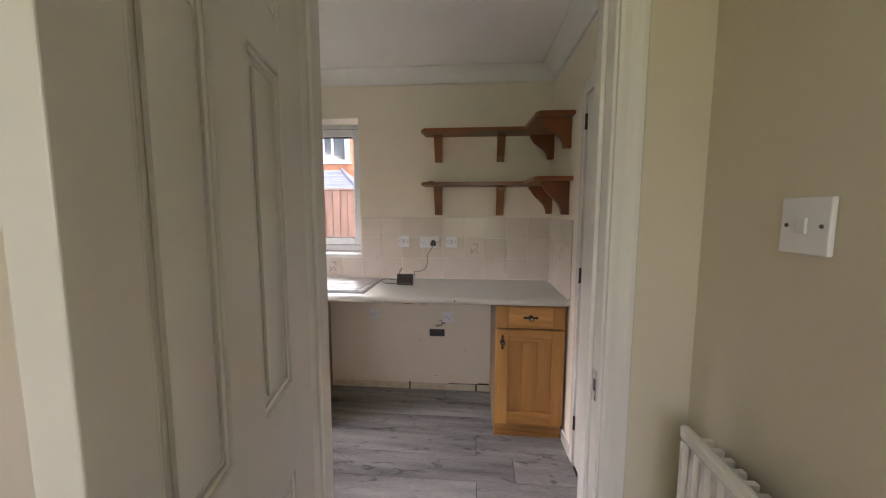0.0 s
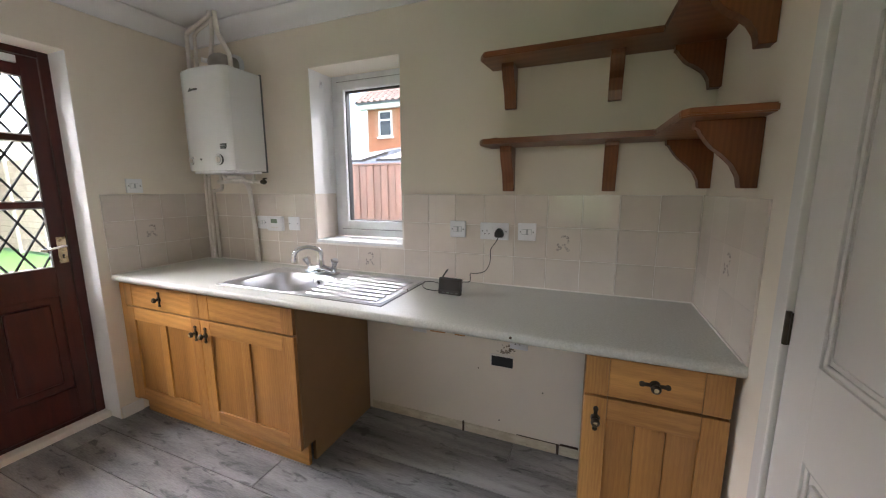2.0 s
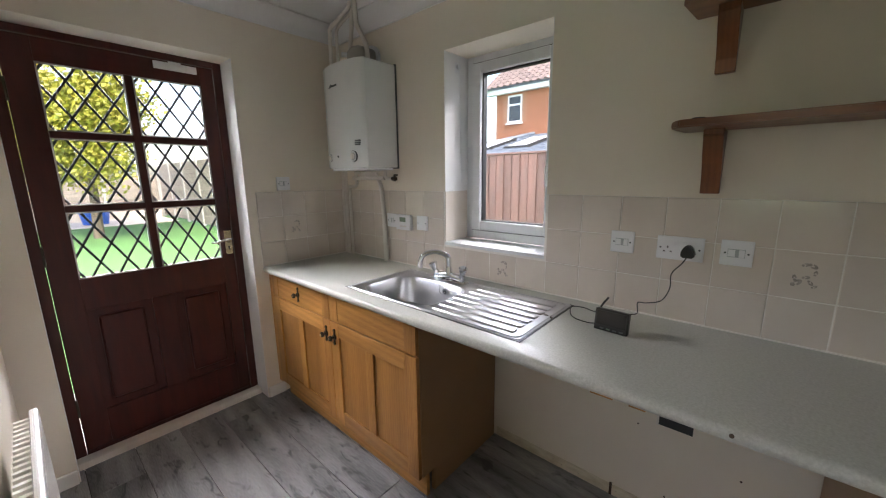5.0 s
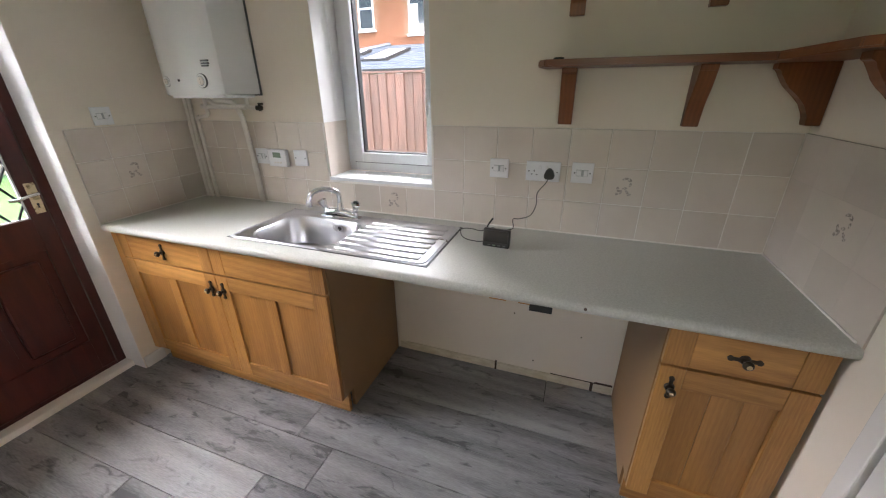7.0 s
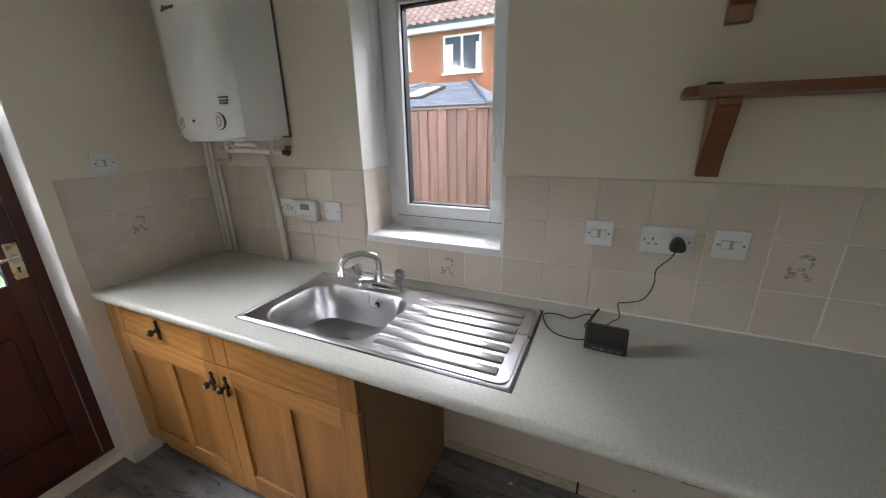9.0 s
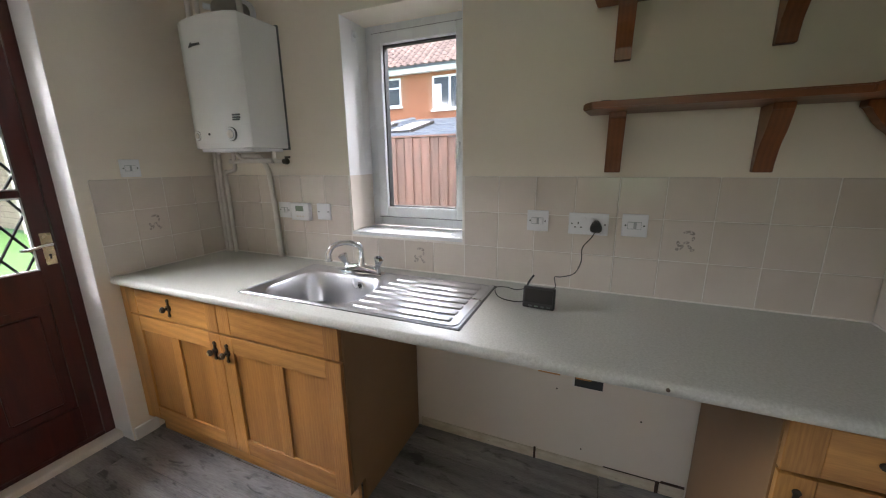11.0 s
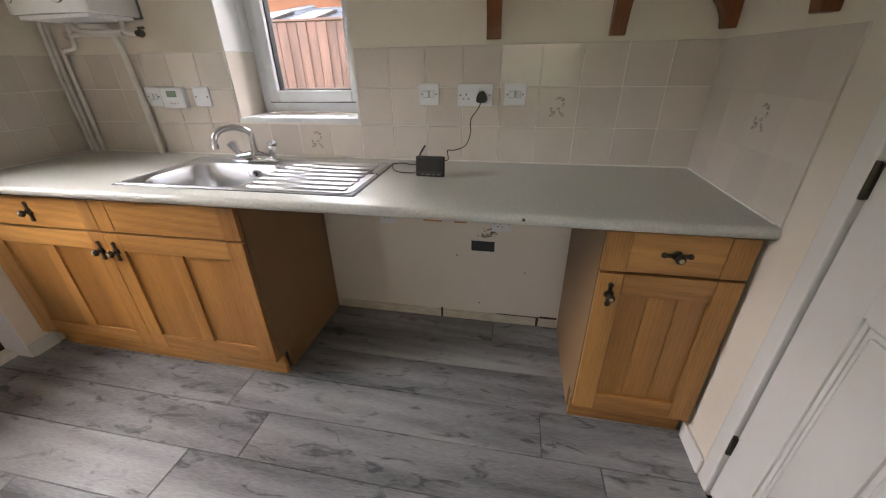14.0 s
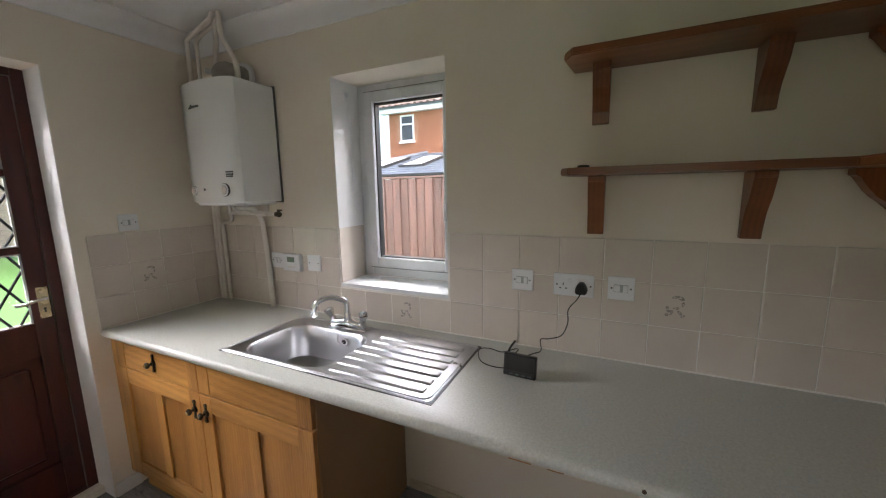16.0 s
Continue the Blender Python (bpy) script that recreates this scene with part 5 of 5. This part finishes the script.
cv = thing("conservatory", (-6, 13.5, -0.16), "grey-blue sheet roof of a neighbour's lean-to", "conservatory")
CE, CR_ = (-9.75, -3.42), (-7.45, -5.5)
b = bmesh.new()
lo = [b.verts.new(p) for p in ((CE[0], 11.2, 2.06), (CE[1], 11.2, 2.06), (CE[1], HY - 0.01, 2.06), (CE[0], HY - 0.01, 2.06))]
hi = [b.verts.new(p) for p in ((CR_[0], HY - 0.01, 3.12), (CR_[1], HY - 0.01, 3.12))]
for f in ((lo[0], lo[1], hi[1], hi[0]), (lo[1], lo[2], hi[1]), (lo[3], lo[0], hi[0]), (lo[2], lo[3], hi[0], hi[1]), (lo[3], lo[2], lo[1], lo[0])):
    b.faces.new(f)
part("roof_sheet", b, M_POLY, cv)
for k in range(1, 12):
    u0 = k / 12
    xa, xb = CE[0] + (CR_[0] - CE[0]) * u0, CE[1] + (CR_[1] - CE[1]) * u0
    y, z = 11.2 + (HY - 11.21) * u0, 2.06 + 1.06 * u0
    part("roof_course", bx(xa + 0.02, xb - 0.02, y - 0.02, y + 0.05, z - 0.03, z + 0.028, 0.004, 1), M_POLY, cv)
part("hip_capping", rod(bmesh.new(), (CE[1], 11.2, 2.09), (CR_[1], HY - 0.02, 3.15), 0.075, seg=8), M_POLY, cv)
part("hip_capping", rod(bmesh.new(), (CE[0], 11.2, 2.09), (CR_[0], HY - 0.02, 3.15), 0.075, seg=8), M_POLY, cv)
part("gutter", bx(-9.85, -3.32, 11.06, 11.2, 1.99, 2.08, 0.02), M_GASKET, cv)
part("eaves_beam", bx(-9.8, -3.36, 11.12, 11.25, 1.80, 1.99, 0.01), M_UPVC, cv)
part("front", bx(-9.7, -3.45, 11.26, 11.34, -0.16, 1.95), M_UPVC, cv)


def skylight(x0, x1, y0, y1):
    def quad(m, rise, thick):
        z = [2.06 + 1.06 * (y - 11.2) / (HY - 11.21) + rise for y in (y0 + m, y1 - m)]
        return prism(bmesh.new(), [(y0 + m, z[0]), (y1 - m, z[1]), (y1 - m, z[1] + thick), (y0 + m, z[0] + thick)], "x", x0 + m, x1 - m)
    w = part("skylight", quad(0, 0, 0.09), M_GASKET, cv, "dark framed roof window")
    part("pane", quad(0.12, 0.09, 0.012), M_UPVC, w)


skylight(-6.85, -5.95, 12.3, 14.2)
skylight(-8.35, -7.45, 12.3, 14.2)

# roof tiles and bricks of the part of the house that shows
tile_me = None
sl = math.atan2(7.9 - 5.06, 3.92)
for r in range(13):
    for c in range(18):
        x, d = -9.5 + c * 0.30 + 0.02, r * 0.30
        if tile_me is None:
            t = bmesh.new()
            pts = [(-0.15, 0.0), (-0.11, 0.055), (-0.04, 0.065), (0.03, 0.02), (0.10, 0.006), (0.15, 0.0)]
            prism(t, pts, "y", 0.0, 0.34)
            ob = part("roof_tile", t, M_ROOF, hs)
            tile_me = ob.data
        else:
            ob = new("roof_tile", tile_me)
            ob.parent = hs
            ob.matrix_parent_inverse = Matrix.Translation(-hs.location)
        ob.location = (x, HY - 0.45 + d * math.cos(sl), 5.07 + d * math.sin(sl))
        ob.rotation_euler = (sl - 0.05, 0, 0)
rg = random.Random(5)
vs, fs = [], []
for r in range(30):
    for c in range(60):
        x0 = -9.29 + c * 0.225 + (0.1125 if r % 2 else 0)
        z0 = 2.85 + r * 0.075
        if x0 + 0.21 > 3.9 or z0 > 4.95:
            continue
        if any(x0 + 0.21 > a and x0 < b_ and z0 + 0.065 > c0 and z0 < d0 for a, b_, c0, d0 in ((-8.78, -7.99, 3.59, 4.76), (-6.68, -5.09, 3.38, 4.70), (-2.66, -1.04, 3.38, 4.7))):
            continue
        y = HY - 0.008 - rg.uniform(0, 0.004)
        i = len(vs)
        vs += [(x0, y, z0), (x0 + 0.213, y, z0), (x0 + 0.213, y, z0 + 0.063), (x0, y, z0 + 0.063), (x0, HY, z0), (x0 + 0.213, HY, z0), (x0 + 0.213, HY, z0 + 0.063), (x0, HY, z0 + 0.063)]
        fs += [(i, i + 1, i + 2, i + 3), (i, i + 4, i + 5, i + 1), (i + 3, i + 2, i + 6, i + 7), (i, i + 3, i + 7, i + 4), (i + 1, i + 5, i + 6, i + 2)]
me = bpy.data.meshes.new("brickwork")
me.from_pydata(vs, [], fs)
me.materials.append(M_BRICK)
bw = new("brickwork", me)
bw.parent = hs
bw.matrix_parent_inverse = Matrix.Translation(-hs.location)
bw["kind"] = "stuff"


# ---- wall tiles ----
TP, TT = 0.159, 0.006
tile_cache = {}


def wall_tile(parent, face, a, z, w, h):
    """A glazed tile on a wall face; a and z are its lower corner along the wall."""
    key = (face, round(w, 4), round(h, 4))
    if key not in tile_cache:
        t = bmesh.new()
        if face == "n":
            box(t, 0, w, -TT, 0, 0, h, 0.0016, 1)
        elif face == "e":
            box(t, -TT, 0, 0, w, 0, h, 0.0006, 1)
        else:
            box(t, 0, TT, 0, w, 0, h, 0.0016, 1)
        ob = part("tile", t, M_TILE, parent)
        tile_cache[key] = ob.data
    else:
        ob = new("tile", tile_cache[key])
        ob.parent = parent
    ob.location = {"n": (a, YB - 0.0006, z), "e": (XR - 0.0006, a, z), "w": (XL + 0.0006, a, z)}[face]
    tw = random.Random(int(a * 1000) * 31 + int(z * 1000))
    ob.rotation_euler = (radians(tw.uniform(-0.35, 0.35)), 0, radians(tw.uniform(-0.3, 0.3))) if face == "n" else (0, 0, 0)
    return ob


GAP = 0.0031
z_rows = ((0.901, 1.055), (1.055, 1.213), (1.213, 1.371))
xs_ = [-0.62 + TP * k for k in range(-12, 9)]
xs_ = [XL + 0.007] + [x for x in xs_ if XL + 0.03 < x < XR - 0.03] + [XR - 0.007]
for z0, z1 in z_rows:
    for x0, x1 in zip(xs_, xs_[1:]):
        spans = [(x0, x1)]
        zt = z1
        if x1 > WX0 and x0 < WX1:
            if z0 > 1.0:
                spans = [(x0, min(x1, WX0))] if x0 < WX0 else ([(max(x0, WX1), x1)] if x1 > WX1 else [])
            else:
                zt = min(z1, WZ0 - 0.008)
        for s0, s1 in spans:
            if s1 - s0 > 0.012:
                wall_tile(wall_north, "n", s0 + GAP / 2, z0 + GAP / 2, s1 - s0 - GAP, zt - z0 - GAP)
    for k in range(4):
        y1 = YB - 0.007 - k * TP
        y0 = max(y1 - TP, 2.325)
        wall_tile(wall_east, "e", y0 + 0.0002, z0 + 0.0002, y1 - y0 - 0.0004, z1 - z0 - 0.0004)
        y0w = max(y1 - TP, 2.318)
        wall_tile(wall_west, "w", y0w + GAP / 2, z0 + GAP / 2, y1 - y0w - GAP, z1 - z0 - GAP)
b = bmesh.new()
box(b, XL + 0.001, WX0, YB - 0.0045, YB, 0.895, 1.371)
box(b, WX1, XR - 0.001, YB - 0.0045, YB, 0.895, 1.371)
box(b, WX0, WX1, YB - 0.0045, YB, 0.895, WZ0 - 0.008)
part("grout", b, M_GROUT, wall_north)
part("grout", bx(XR - 0.0063, XR, 2.326, YB - 0.005, 0.895, 1.371), M_TILE, wall_east)
part("grout", bx(XL, XL + 0.0045, 2.319, YB - 0.005, 0.895, 1.371), M_GROUT, wall_west)
part("reveal_tile", bx(WX0, WX0 + 0.005, YB - 0.001, FY0 - 0.002, WZ0 + 0.011, 1.371, 0.001), M_TILE, wall_north)


def motif(parent, face, a, z):
    """Printed sprig of grey leaves on one tile."""
    g = bmesh.new()
    rl = random.Random(int(a * 100))
    for u, v, r, ang in ((-0.02, -0.028, 0.016, 40), (0.012, 0.03, 0.013, -30), (-0.005, 0.032, 0.010, 20), (0.02, 0.008, 0.009, 80), (0.0, -0.008, 0.010, 10), (-0.026, -0.012, 0.010, 100), (0.012, -0.024, 0.010, -50), (0.022, -0.035, 0.008, 30)):
        n = 14
        c, s = math.cos(radians(ang)), math.sin(radians(ang))
        ins, outs = [], []
        for k in range(n):
            t = 2 * math.pi * k / n
            for lst, f_ in ((outs, 1.0), (ins, 0.30)):
                p, q = r * f_ * math.cos(t), r * 0.55 * f_ * math.sin(t)
                lst.append(g.verts.new((u + p * c - q * s, 0, v + p * s + q * c)))
        for k in range(n):
            if k % 5 != 4:
                g.faces.new((outs[k], outs[(k + 1) % n], ins[(k + 1) % n], ins[k]))
    ob = part("leaf_print", g, M_MOTIF, parent, "faded grey leaf print")
    ob.location = {"n": (a, YB - 0.0078, z), "e": (XR - 0.0078, a, z), "w": (XL + 0.0078, a, z)}[face]
    if face != "n":
        ob.rotation_euler = (0, 0, radians(90 if face == "w" else -90))


motif(wall_north, "n", 0.098, 1.138)
motif(wall_north, "n", -1.012, 0.985)
motif(wall_east, "e", 2.575, 1.15)
motif(wall_west, "w", 2.562, 1.14)

# ---- floor planks ----
PW, PL = 0.203, 1.326
plank_cache = {}
edges_y = [2.79 - PW * k for k in range(0, 11)]
starts = (-0.114, -1.06, -1.09, -1.21, -1.003, -1.21, -0.421, -0.9, -1.4, -0.2, -0.7)
for y0, s0 in zip(edges_y, starts):
    ya, yb_ = max(y0, YH + 0.002), min(y0 + PW, YB - 0.001)
    if yb_ - ya < 0.02:
        continue
    for k in range(-4, 5):
        xa, xb = s0 + PL * k, s0 + PL * (k + 1)
        xa, xb = max(xa, DX + 0.02), min(xb, XR - 0.001)
        if xb - xa < 0.02:
            continue
        key = (round(xb - xa, 3), round(yb_ - ya, 3))
        if key not in plank_cache:
            w, d = xb - xa - 0.0036, yb_ - ya - 0.0036
            ob = part("plank", bx(0, w, 0, d, -0.012, 0, 0.0011, 1), M_PLANK, floor)
            plank_cache[key] = ob.data
        else:
            ob = new("plank", plank_cache[key])
            ob.parent = floor
        ob.location = (xa + 0.0008, ya + 0.0008, 0)
